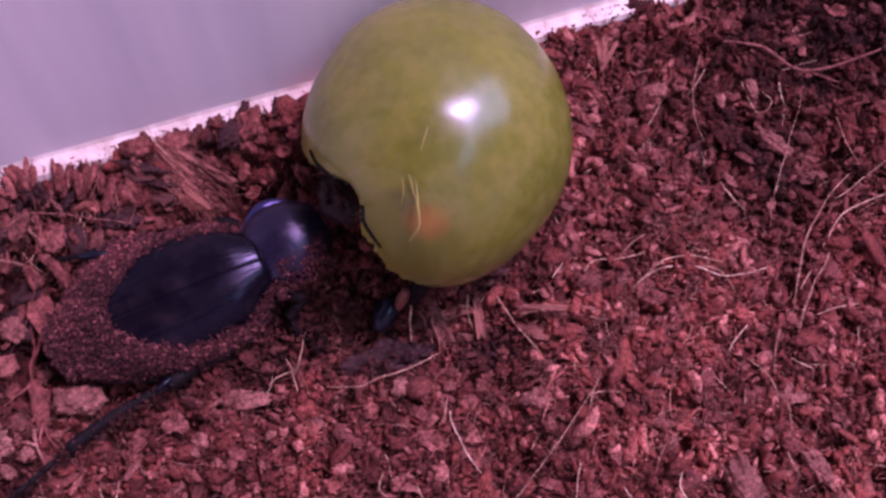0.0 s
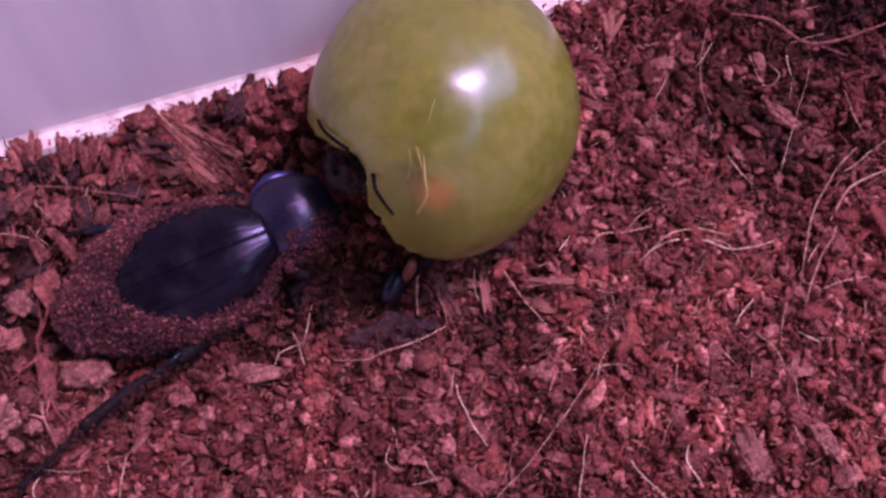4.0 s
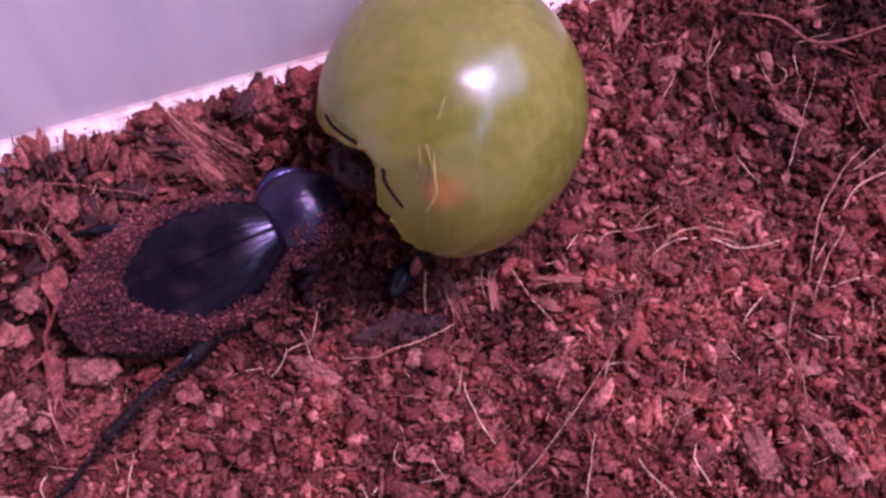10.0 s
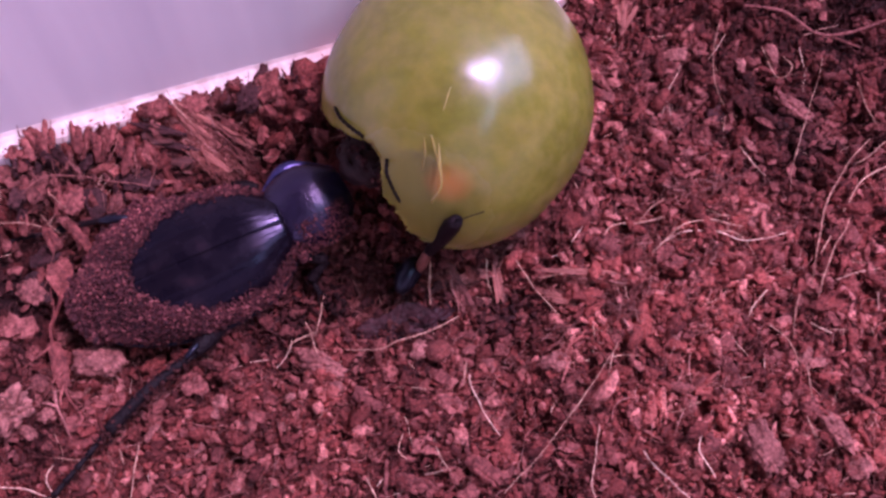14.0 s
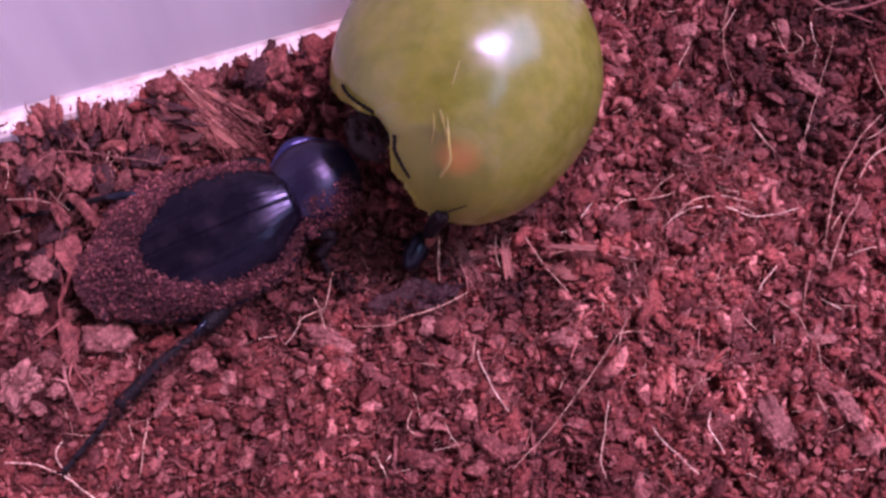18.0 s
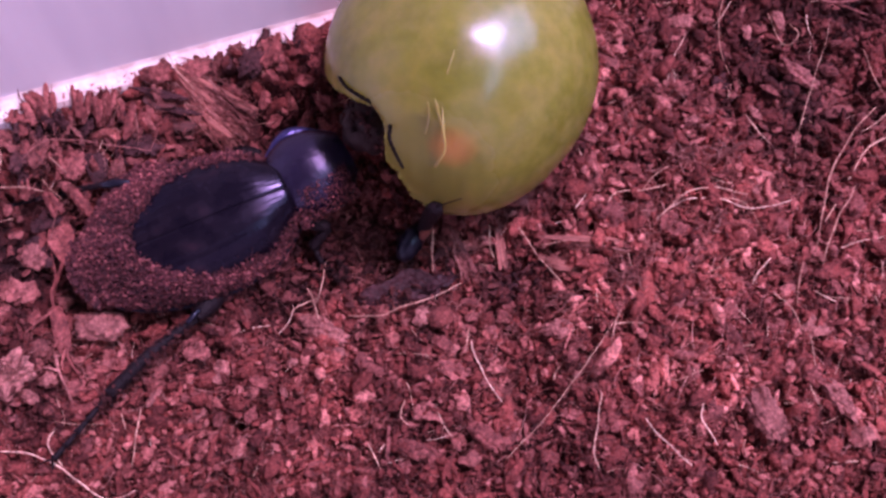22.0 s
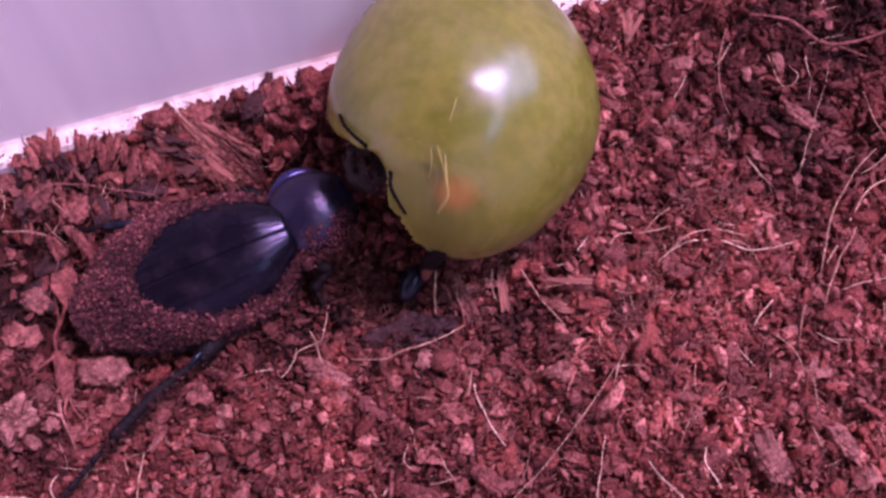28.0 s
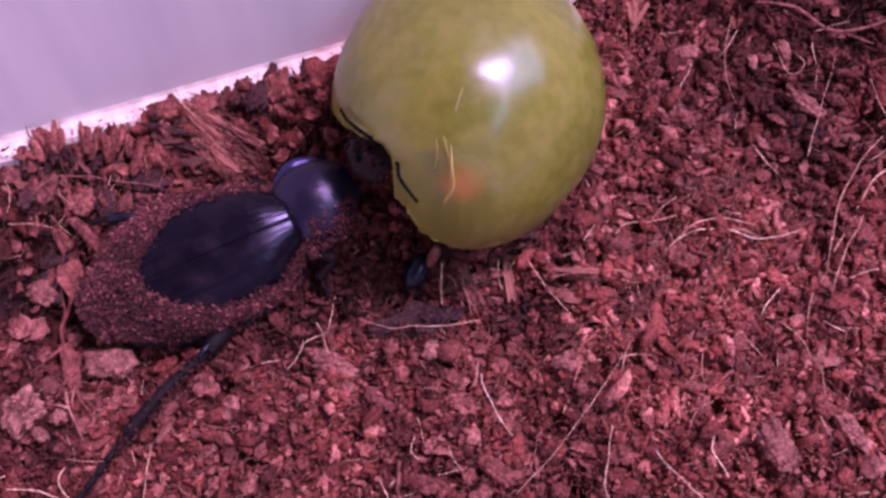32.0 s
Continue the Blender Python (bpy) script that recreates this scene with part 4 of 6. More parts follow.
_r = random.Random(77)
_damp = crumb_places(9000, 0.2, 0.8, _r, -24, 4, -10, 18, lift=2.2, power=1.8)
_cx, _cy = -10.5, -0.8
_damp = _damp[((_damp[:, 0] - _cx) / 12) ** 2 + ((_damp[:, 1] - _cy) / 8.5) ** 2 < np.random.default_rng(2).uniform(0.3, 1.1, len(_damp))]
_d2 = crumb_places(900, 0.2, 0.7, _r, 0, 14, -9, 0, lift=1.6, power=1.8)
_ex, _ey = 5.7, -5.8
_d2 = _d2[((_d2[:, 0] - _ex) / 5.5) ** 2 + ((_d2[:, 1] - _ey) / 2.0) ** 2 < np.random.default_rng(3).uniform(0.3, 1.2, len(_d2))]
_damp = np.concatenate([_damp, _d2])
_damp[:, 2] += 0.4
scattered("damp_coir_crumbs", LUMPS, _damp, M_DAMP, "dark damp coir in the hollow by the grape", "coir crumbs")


TANGLE = (24.5, 1.3)


def loose_fibres():
    """Short hair-like strands lying all over the soil."""
    rng = random.Random(8)
    bm = bmesh.new()
    for k in range(6200):
        x, y = rng.uniform(-52, 52), rng.uniform(-30, 40)
        if k > 5850:      # a tangle in the open soil beyond the grape
            x, y = rng.gauss(TANGLE[0], 9), rng.gauss(TANGLE[1], 4)
        if inside(x, y) < 2:
            continue
        a, ln = rng.uniform(0, 6.28), rng.uniform(0.8, 4.0)
        pts, bend = [], rng.gauss(0, 0.5)
        for i in range(4):
            pts.append((x, y, soil_z(x, y) + rng.uniform(0.15, 0.95)))
            x, y, a = x + math.cos(a) * ln / 3, y + math.sin(a) * ln / 3, a + bend
        r = rng.choice((0.02, 0.025, 0.035, 0.05))
        tube_bm(smooth_line(pts, 3), lambda t: r * (1.1 - 0.5 * t), 4, bm)
    for _ in range(230):      # woolly little clumps
        cx, cy = rng.uniform(-50, 50), rng.uniform(-28, 38)
        if inside(cx, cy) < 3:
            continue
        for _ in range(9):
            p = Vector((cx + rng.gauss(0, 0.6), cy + rng.gauss(0, 0.6), 0))
            p.z = soil_z(p.x, p.y) + rng.uniform(0.1, 0.7)
            d = Vector((rng.gauss(0, 1), rng.gauss(0, 1), rng.gauss(0.2, 0.35))).normalized() * rng.uniform(0.5, 1.4)
            e = Vector((rng.gauss(0, 0.25), rng.gauss(0, 0.25), rng.gauss(0, 0.15)))
            tube_bm([p, p + d * 0.5 + e, p + d], lambda t: 0.034 * (1.2 - t * 0.7), 3, bm)
    ob = part("loose_coir_fibres", bm, M_FIBRES)
    tagged(ob, "short pale coir hairs strewn over the soil", "coir fibres", kind="stuff")


loose_fibres()

# mid-sized crumbs that can be told apart, pieces of the soil
_meshes = []
for _k in range(10):
    _v, _f = lump(80 + _k, 3, 1.0, sharp=2.8)
    _meshes.append(mesh_from("husk_crumb", _v.tolist(), _f.tolist(), M_CHIP))
_r = random.Random(31)
for _k in range(280):
    while True:
        _x, _y = _r.uniform(-50, 50), _r.uniform(-27, 36)
        if (_x < -33 and _y > -7 and _r.random() < 0.7):
            continue
        if inside(_x, _y) > 3.0 and (_x - GRAPE_C.x) ** 2 + (_y - GRAPE_C.y) ** 2 > 160:
            break
    _s = _r.uniform(0.6, 1.05) * (1.25 if inside(_x, _y) < 11 and _x < 0 else 1.0)
    _ob = new("husk_crumb", _r.choice(_meshes))
    _ob.parent = GROUND
    _ob.matrix_basis = pose(_x * MM, _y * MM, (soil_z(_x, _y) + 0.15 * _s) * MM, _r.uniform(-40, 40), _r.uniform(-40, 40), _r.uniform(0, 360)) @ Matrix.Diagonal((_s * _r.uniform(0.9, 1.5), _s * _r.uniform(0.7, 1.0), _s * 0.8, 1))


# flakes and hairs that lie singly on top, pieces of the soil too
_flakes = []
for _k in range(12):
    _v, _f = flake_arrays(_fr, 8, 8, 0.14, 0.22)
    _flakes.append(mesh_from("husk_flake", _v.tolist(), _f.tolist(), M_CHIP))
_hairs = []
for _k in range(8):
    _h = [(x * 1.4, 0.5 * math.sin(x * _fr.uniform(0.6, 1.6) + _k), 0.12 * math.cos(x * 2 + _k)) for x in (-1.0, -0.5, 0.0, 0.5, 1.0)]
    _bm = tube_bm(smooth_line(_h, 3), lambda t: 0.034 * (1.2 - 0.7 * t), 5)
    _bm.verts.index_update()
    _hairs.append(mesh_from("coir_hair", [tuple(v.co) for v in _bm.verts], [[v.index for v in f_.verts] for f_ in _bm.faces], M_FIBRE))
    _bm.free()
_r = random.Random(47)
for _k in range(380):
    while True:
        _x, _y = _r.uniform(-48, 48), _r.uniform(-26, 34)
        if inside(_x, _y) > 3.5 and (_x - GRAPE_C.x) ** 2 + (_y - GRAPE_C.y) ** 2 > 150 and ((_x + 22) / 15) ** 2 + ((_y - 1) / 9) ** 2 > 1:
            break
    _hair = _k >= 260
    _ob = new("coir_hair" if _hair else "husk_flake", _r.choice(_hairs if _hair else _flakes))
    _ob.parent = GROUND
    _s = _r.uniform(0.6, 1.3) if _hair else _r.uniform(0.55, 1.0)
    _w = 1.0 if _hair else _r.uniform(0.45, 0.8)
    _ob.matrix_basis = pose(_x * MM, _y * MM, (soil_z(_x, _y) + (0.55 if _hair else 0.35)) * MM, _r.uniform(-35, 35) * (not _hair), _r.uniform(-14, 14) * (1 if _hair else 2.4), _r.uniform(0, 360)) @ Matrix.Diagonal((_s, _s * _w, _s * 0.7, 1))


# ---- husk chips and bark that stand out ----
_chip_seed = [100]


def chip(at, length, width, turn, mat, thick=0.5, tilt=0, lean=0, label="reddish brown chip of coconut husk", name="husk_chip", square=0.0):
    """A broken chip; at is x, y and the height of its middle over the soil, sizes in mm, turn in degrees."""
    _chip_seed[0] += 1
    rng = random.Random(_chip_seed[0])
    bm = bmesh.new()
    o = Vector([rng.uniform(-60, 60) for _ in range(3)])
    if square or thick > 0.68 or thick < 0.3:      # lumps and blocks
        bmesh.ops.create_icosphere(bm, subdivisions=4 if length > 2.5 else 3, radius=1)
        for v in bm.verts:
            q = v.co.copy()
            if square:
                q = Vector([math.copysign(abs(c) ** (1 - square), c) for c in q])
            k_ = 0.55 if square else 1.0
            q *= 1 + k_ * 0.40 * noise.noise(q * 1.2 + o) + 0.34 * noise.noise(q * 2.9 + o) + 0.26 * noise.noise(q * 6 + o) + 0.14 * noise.noise(q * 12 + o)
            v.co = Vector((q.x * length * 0.47, q.y * width * 0.47, q.z * width * 0.55 * thick))
    else:                                          # curled, ragged flakes
        pts, tris = flake_arrays(rng, 22, 16, 0.30 * thick, 0.16)
        vs = []
        for x, y, z in pts:
            q = Vector((x * 0.5, y, z)) * 2.2
            j = 0.15 * noise.noise(q * 1.6 + o) + 0.10 * noise.noise(q * 4 + o)
            vs.append(bm.verts.new((x * length * 0.5 + j, y * width * 0.55 + j, z * width * 0.75 + 3 * j)))
        for f_ in tris:
            bm.faces.new([vs[i] for i in f_])
        tilt, lean = tilt + rng.uniform(-14, 14), lean + rng.uniform(-22, 22)
    x, y, h = at
    h = h * 0.8
    if y < -4 and mat is M_CHIP:      # the open soil is finer
        bm.transform(Matrix.Scale(0.72, 4))
        lean = lean * 1.5
    ob = part(name, bm, mat, m=pose(x * MM, y * MM, (soil_z(x, y) + h) * MM, lean, tilt, turn))
    return tagged(ob, label, "husk chip", group="husk chips on the soil")


def bark_bundle(at, length, width, turn, count, seed, name="bark_strip", label="", spread=0.25, tilt=0, mat=None):
    """A frayed strip of bark: split plates lying side by side, and loose strands between them."""
    rng = random.Random(seed)
    x, y, h = at
    base = new(name)
    base.matrix_basis = pose(x * MM, y * MM, (soil_z(x, y) + h) * MM, 0, tilt, turn)
    tagged(base, label or BARK_LABEL, "bark strip")
    plates = max(2, round(width * 1.6))
    for i in range(plates):
        c = (i + 0.5) / plates - 0.5
        ln, wd = length * rng.uniform(0.55, 1.0), width / plates * rng.uniform(1.0, 1.7)
        pts, tris = flake_arrays(rng, 20, 10, 0.34, 0.03)
        bm = bmesh.new()
        vs = []
        for px, py, pz in pts:
            ragged = 0.10 * noise.noise(Vector((px * 6, py * 5 + i * 7, seed)))
            vs.append(bm.verts.new((px * ln * 0.5, py * wd * 0.6 + ragged, pz * wd * 0.8 + ragged)))
        for f_ in tris:
            bm.faces.new([vs[k] for k in f_])
        m = pose(rng.gauss(0, 0.08) * length * MM, c * width * MM, rng.uniform(-0.15, 0.35) * MM, rng.uniform(-35, 35), rng.uniform(-9, 9), c * spread * 60 + rng.gauss(0, 7))
        part("splinter", bm, mat or M_BARK, base, m=m, smooth=bool(mat))
    bm = bmesh.new()
    for i in range(count // 2):
        y0, ln = rng.gauss(0, 0.34) * width, length * rng.uniform(0.3, 0.95)
        x0, fan = rng.uniform(-0.6, 0.6) * (length - ln), spread * y0 + rng.gauss(0, 0.2 * width)
        pts = [(x0 + ln * (k / 4 - 0.5), y0 + fan * (k / 4 - 0.5) * 2 + rng.gauss(0, 0.22), 0.15 + rng.gauss(0, 0.14) + (0.5 * rng.random() if k in (0, 4) else 0)) for k in range(5)]
        r = rng.choice((0.03, 0.05, 0.07, 0.10))
        tube_bm(smooth_line(pts, 3), lambda t: r * (1 - 0.75 * abs(2 * t - 1) ** 3), 4, bm)
    tagged(part("strand_fringe", bm, M_FIBRES, base), "loose reddish bark strands", kind="stuff")
    return base


PALE_LABEL, DARK_LABEL, BARK_LABEL = "pale pinkish chip of coconut husk on the soil", "dark damp flake of coconut husk", "fibrous strip of coconut bark in strands"
chip((-34.2, -11.9, 2.6), 5.0, 3.0, -8, M_PALE, 0.75, label="large pale pinkish chip of husk behind the beetle")
chip((-42.5, -8.0, 1.2), 3.6, 3.2, 30, M_CHIP, 0.6)
chip((-41.2, -10.6, 0.8), 2.2, 1.8, 30, M_CHIP)
chip((-22.4, -16.1, 0.9), 2.2, 1.5, 80, M_PALE, 0.6, label=PALE_LABEL)
bark_bundle((-42.0, 10.4, 1.2), 4.6, 3.0, 110, 14, 221, tilt=-24, spread=0.4, mat=M_PETAL)
chip((-44.4, 9.8, 1.0), 3.0, 1.8, -20, M_CHIP, 0.6)
bark_bundle((-38.0, 10.9, 1.3), 3.8, 1.9, 80, 12, 222, tilt=-34, spread=0.4, mat=M_PETAL)
bark_bundle((-35.6, 10.6, 1.3), 4.4, 2.4, 84, 14, 223, tilt=-28, spread=0.4, mat=M_PETAL)
bark_bundle((-32.3, 8.6, 1.0), 4.0, 2.0, 70, 12, 224, tilt=-20, spread=0.35, mat=M_PETAL)
chip((-41.8, 5.7, 1), 3.6, 1.8, 80, M_RED, 0.6)
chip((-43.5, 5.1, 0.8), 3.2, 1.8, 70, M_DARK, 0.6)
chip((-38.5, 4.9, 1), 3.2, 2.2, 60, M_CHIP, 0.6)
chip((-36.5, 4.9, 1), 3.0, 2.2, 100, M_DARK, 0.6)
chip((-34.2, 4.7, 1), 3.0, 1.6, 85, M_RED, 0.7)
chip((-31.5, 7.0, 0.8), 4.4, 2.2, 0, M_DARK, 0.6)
chip((-18.8, 16.9, 1.2), 3.6, 2.2, 70, M_PETAL, 0.6, -10)
chip((-15.6, 17.3, 1.2), 3.0, 2.0, 40, M_PETAL, 0.6)
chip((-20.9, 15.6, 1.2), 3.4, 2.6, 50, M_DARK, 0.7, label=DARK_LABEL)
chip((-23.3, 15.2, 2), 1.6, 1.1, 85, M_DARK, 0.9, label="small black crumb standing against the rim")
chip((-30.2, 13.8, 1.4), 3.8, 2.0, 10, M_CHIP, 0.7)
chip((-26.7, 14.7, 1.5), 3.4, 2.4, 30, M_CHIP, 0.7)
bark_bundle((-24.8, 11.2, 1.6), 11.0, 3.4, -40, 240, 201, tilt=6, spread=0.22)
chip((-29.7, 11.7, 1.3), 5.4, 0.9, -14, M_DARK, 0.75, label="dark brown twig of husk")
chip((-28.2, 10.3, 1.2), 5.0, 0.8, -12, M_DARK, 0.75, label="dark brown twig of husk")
bark_bundle((-25.6, 9.3, 0.8), 5.0, 1.4, -22, 20, 203)
bark_bundle((18.7, 26.2, 0.9), 5.6, 1.8, 84, 30, 204)
chip((36.3, 16.2, 1.3), 5.0, 1.8, -42, M_RED, 0.8, label="reddish rounded stick of husk")
chip((34.7, 22.6, 1.2), 2.6, 1.2, 105, M_PALE, 0.7, label=PALE_LABEL)
chip((31.4, 21.3, 1), 1.7, 1.0, 85, M_PALE, 0.7, label=PALE_LABEL)
chip((31.5, 11.9, 0.8), 2.4, 1.1, -55, M_PALE, 0.7, label=PALE_LABEL)
chip((26.0, 9.4, 0.9), 1.6, 0.8, -10, M_PALE, 0.7, label=PALE_LABEL)
chip((14.0, 8.8, 0.8), 2.8, 1.0, -20, M_PALE, 0.7, label=PALE_LABEL)
bark_bundle((14.5, -3.2, 0.8), 8.6, 1.1, -4, 26, 205, name="husk_stick", label="slender stick of coconut bark", spread=0.1)
bark_bundle((11.3, -4.9, 0.6), 6.0, 1.2, -12, 18, 206, spread=0.1)
bark_bundle((4.9, -2.9, 1.5), 5.2, 0.9, -88, 20, 207, tilt=16, spread=0.1)
chip((6.6, -5.7, 0.7), 5.0, 1.6, -4, M_DARK, 0.35, label=DARK_LABEL)
bark_bundle((0.6, -3.7, 1.4), 5.8, 1.6, -60, 40, 209, label="split reddish husk strip under the grape", spread=0.12, tilt=16, mat=M_RED)
chip((15.8, -0.2, 1), 3.6, 2.8, -50, M_CHIP, 0.7)
chip((14.1, 5.1, 0.8), 3.6, 2.6, 80, M_CHIP, 0.7)
chip((30.1, -19.7, 1.1), 5.0, 2.8, -58, M_PALE, 0.7, 6, label="blocky pinkish chip of coconut husk", square=0.35)
chip((34.9, -16.3, 1), 3.0, 2.2, -30, M_CHIP, 0.7)
chip((37.2, -18.5, 1.1), 4.6, 1.9, -52, M_PALE, 0.7, label=PALE_LABEL)
chip((35.7, -11.2, 0.9), 2.8, 1.9, -30, M_PALE, 0.5, label=PALE_LABEL)
chip((40.3, 1.0, 1), 2.8, 2.4, 40, M_CHIP, 0.8)
chip((22.6, -14.0, 0.9), 4.2, 1.2, -4, M_CHIP, 0.7)
chip((15.8, -19.9, 0.5), 4.6, 3.4, 20, M_CHIP, 0.5, label="broad flat flake of reddish husk")
chip((3.3, -22.0, 0.9), 6.0, 2.4, -36, M_CHIP, 0.6, square=0.2)
chip((9.2, -23.6, 0.8), 3.4, 1.7, -20, M_CHIP, 0.6)
chip((-3.9, -23.2, 0.8), 5.2, 2.2, -18, M_CHIP, 0.6, square=0.2)
chip((-2.3, -20.1, 0.9), 3.8, 2.4, -10, M_CHIP, 0.6)
chip((-7.9, -15.1, 0.9), 4.6, 2.2, -28, M_CHIP, 0.6)
chip((0.1, -15.8, 0.9), 4.2, 2.2, -24, M_CHIP, 0.6)
chip((-1.0, -13.3, 0.9), 3.4, 2.0, -30, M_CHIP, 0.7)
chip((-3.0, -10.5, 0.8), 2.2, 1.6, 60, M_PALE, 0.7, label=PALE_LABEL)
chip((10.4, -11.6, 0.7), 3.2, 1.8, 10, M_PALE, 0.7, label=PALE_LABEL)
chip((17.1, -7.2, 0.8), 4.2, 3.0, 30, M_CHIP, 0.5)
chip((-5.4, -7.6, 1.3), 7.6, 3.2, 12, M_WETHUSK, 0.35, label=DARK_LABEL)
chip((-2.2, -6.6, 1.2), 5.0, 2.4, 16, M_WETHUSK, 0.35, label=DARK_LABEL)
chip((-32.9, -15.2, 0.7), 3.4, 2.0, 5, M_CHIP, 0.5)
chip((-42.2, -16.6, 0.9), 4.6, 3.8, 70, M_PALE, 0.75, label="large pale pinkish lump of fluffy husk")
chip((-39.9, -14.1, 0.9), 2.2, 1.9, 25, M_RED, 0.75)
chip((-25.0, -14.2, 0.8), 3.4, 1.8, 12, M_CHIP, 0.6)
chip((-17.7, -15.1, 0.8), 2.6, 1.7, -25, M_CHIP, 0.6)
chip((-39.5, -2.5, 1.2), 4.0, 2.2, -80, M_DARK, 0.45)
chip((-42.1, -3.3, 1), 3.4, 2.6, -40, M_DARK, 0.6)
chip((-38.2, -11.4, 0.7), 3.8, 2.2, -70, M_CHIP, 0.5)
chip((17.8, -17.0, 0.9), 3.8, 1.6, -60, M_CHIP, 0.7)
chip((15.8, 17.6, 0.8), 4.4, 1.6, -50, M_RED, 0.6)
chip((24.1, 21.8, 0.9), 2.8, 1.6, 10, M_PALE, 0.7, label=PALE_LABEL)
chip((29.1, 16.3, 0.7), 3.0, 2.4, 20, M_DARK, 0.7, label=DARK_LABEL)
chip((39.5, -21.8, 0.8), 2.6, 2.0, 20, M_PALE, 0.6, label=PALE_LABEL)
chip((33.0, -1.1, 0.8), 2.0, 1.8, 40, M_CHIP, 0.7)
chip((30.8, 3.1, 0.7), 1.8, 1.4, 30, M_PALE, 0.7, label=PALE_LABEL)
KICKED = chip((-12.7, -11.6, 1.1), 4.9, 2.0, -20, M_PALE, 0.75, label="pale brown stick of husk beside the beetle")


# ---- single fibres ----
def fibre(points, r=0.13, label="pale curly coir fibre on the soil", mat=None):
    """points: x, y and height over the soil, in mm."""
    pts = [(x, y, soil_z(x, y) + 0.85 + h) for x, y, h in points]
    line = [p + Vector((noise.noise(p * 0.4 + Vector((3, 0, 0))), noise.noise(p * 0.4 + Vector((0, 8, 0))), 0)) * 0.20 + Vector((noise.noise(p * 1.7), noise.noise(p * 1.7 + Vector((5, 5, 5))), 0)) * 0.04 for p in smooth_line(pts, 9)]
    ob = part("coir_fibre", tube_bm(line, lambda t: 0.56 * r * (1.05 - 0.45 * abs(2 * t - 0.9)) * (1 + 0.3 * noise.noise(Vector((t * 14, r * 90, 0)))), 6), mat or M_FIBRE)
    return tagged(ob, label, "coir fibre", group="coir fibres")


fibre([(-43.1, 4.9, 0.4), (-41.5, 6.0, 1), (-39.5, 6.8, 1.4), (-33.7, 6.5, 1.4), (-30.4, 6.0, 0.8)], 0.13, "long arched coir fibre behind the beetle", M_PALE)
fibre([(20.1, -1.1, 0.2), (21.7, 0.3, 1), (23.7, 1.8, 1.3), (26.7, 2.2, 1), (29.8, 2.3, 0.4)], 0.12)
fibre([(21.0, -0.1, 0.2), (23.5, 1.0, 1), (26.6, 1.1, 1), (29.9, 0.4, 1), (34.1, 1.5, 1.2)], 0.12)
fibre([(25.3, 1.0, 0.6), (28.9, 0.9, 1), (30.9, -1.5, 0.3)], 0.08)
fibre([(15.3, 0.9, 0.2), (16.5, 2.0, 0.8), (19.8, 2.2, 0.8), (21.7, 2.9, 0.4)], 0.09)
fibre([(29.5, -7.2, 0.5), (30.2, -6.1, 0.9), (31.5, -4.7, 0.6)], 0.15, "short bright coir fibre")
fibre([(36.2, -3.6, 0.4), (36.7, 0.0, 1.6), (37.9, 4.0, 2), (40.5, 8.3, 1.6), (43.7, 11.8, 1)], 0.15, "long coir fibre standing off the soil")
fibre([(36.6, -5.2, 0.3), (37.9, -1.7, 1.4), (40.1, 2.5, 1.6)], 0.15)
fibre([(39.8, 3.4, 1), (41.7, 6.4, 1.4), (44.1, 8.2, 1.2), (47.1, 9.2, 0.6)], 0.14)
fibre([(37.2, -0.8, 1), (38.2, 0.7, 1.4)], 0.14)
fibre([(41.7, 8.8, 0.8), (44.1, 10.5, 1.2), (47.4, 12.9, 0.8)], 0.12)
fibre([(18.6, -20.2, 0.6), (19.8, -21.7, 0.9), (21.2, -23.2, 0.9), (22.8, -24.7, 0.5)], 0.14, "straight bright coir fibre")
fibre([(24.4, -18.0, 0.3), (23.8, -20.2, 0.8), (24.5, -21.7, 0.9), (25.2, -22.9, 0.5)], 0.13)
fibre([(14.3, -18.0, 0.5), (14.0, -21.0, 0.9), (13.5, -23.4, 0.8), (14.1, -25.2, 0.3)], 0.12)
fibre([(1.6, -11.7, 1.2), (1.5, -13.2, 1), (1.4, -14.5, 0.2)], 0.17, "short bright coir fibre")
fibre([(1.9, -12.9, 0.5), (2.4, -15.0, 0.9), (3.6, -17.0, 0.9), (4.8, -18.7, 0.5)], 0.13)
fibre([(-30.0, -19.7, 0.2), (-30.0, -22.1, 0.8), (-30.2, -25.2, 0.6)], 0.12)
fibre([(-34.6, -12.3, 0.4), (-34.8, -14.2, 0.8), (-35.5, -15.0, 0.3)], 0.11)
fibre([(-41.4, -3.3, 0.8), (-40.5, -1.7, 1.6), (-39.4, -0.3, 2.0), (-38.6, 0.7, 1.3)], 0.12, "reddish curly husk root on the soil", M_PALE)
fibre([(-45.7, 2.2, 0.4), (-43.2, 2.1, 0.8), (-41.3, 2.0, 0.4)], 0.11)
fibre([(-43.2, -23.8, 0.4), (-40.0, -24.0, 0.7), (-37.0, -25.3, 0.9), (-35.3, -26.5, 0.8), (-33.5, -27.7, 0.8), (-31.7, -28.2, 0.8), (-30.4, -27.9, 0.9), (-29.6, -27.4, 0.5)], 0.15, "long looping coir fibre on the soil")
fibre([(-37.8, -21.6, 0.3), (-38.1, -22.9, 0.8), (-37.6, -24.2, 0.9), (-36.9, -25.1, 0.4)], 0.13)
fibre([(29.0, 25.3, 0.3), (28.1, 22.1, 0.9), (28.4, 19.1, 1), (29.4, 17.2, 1), (30.7, 15.5, 0.4)], 0.11)
fibre([(29.3, 23.5, 0.8), (28.3, 22.1, 1), (27.6, 21.3, 0.5)], 0.11)
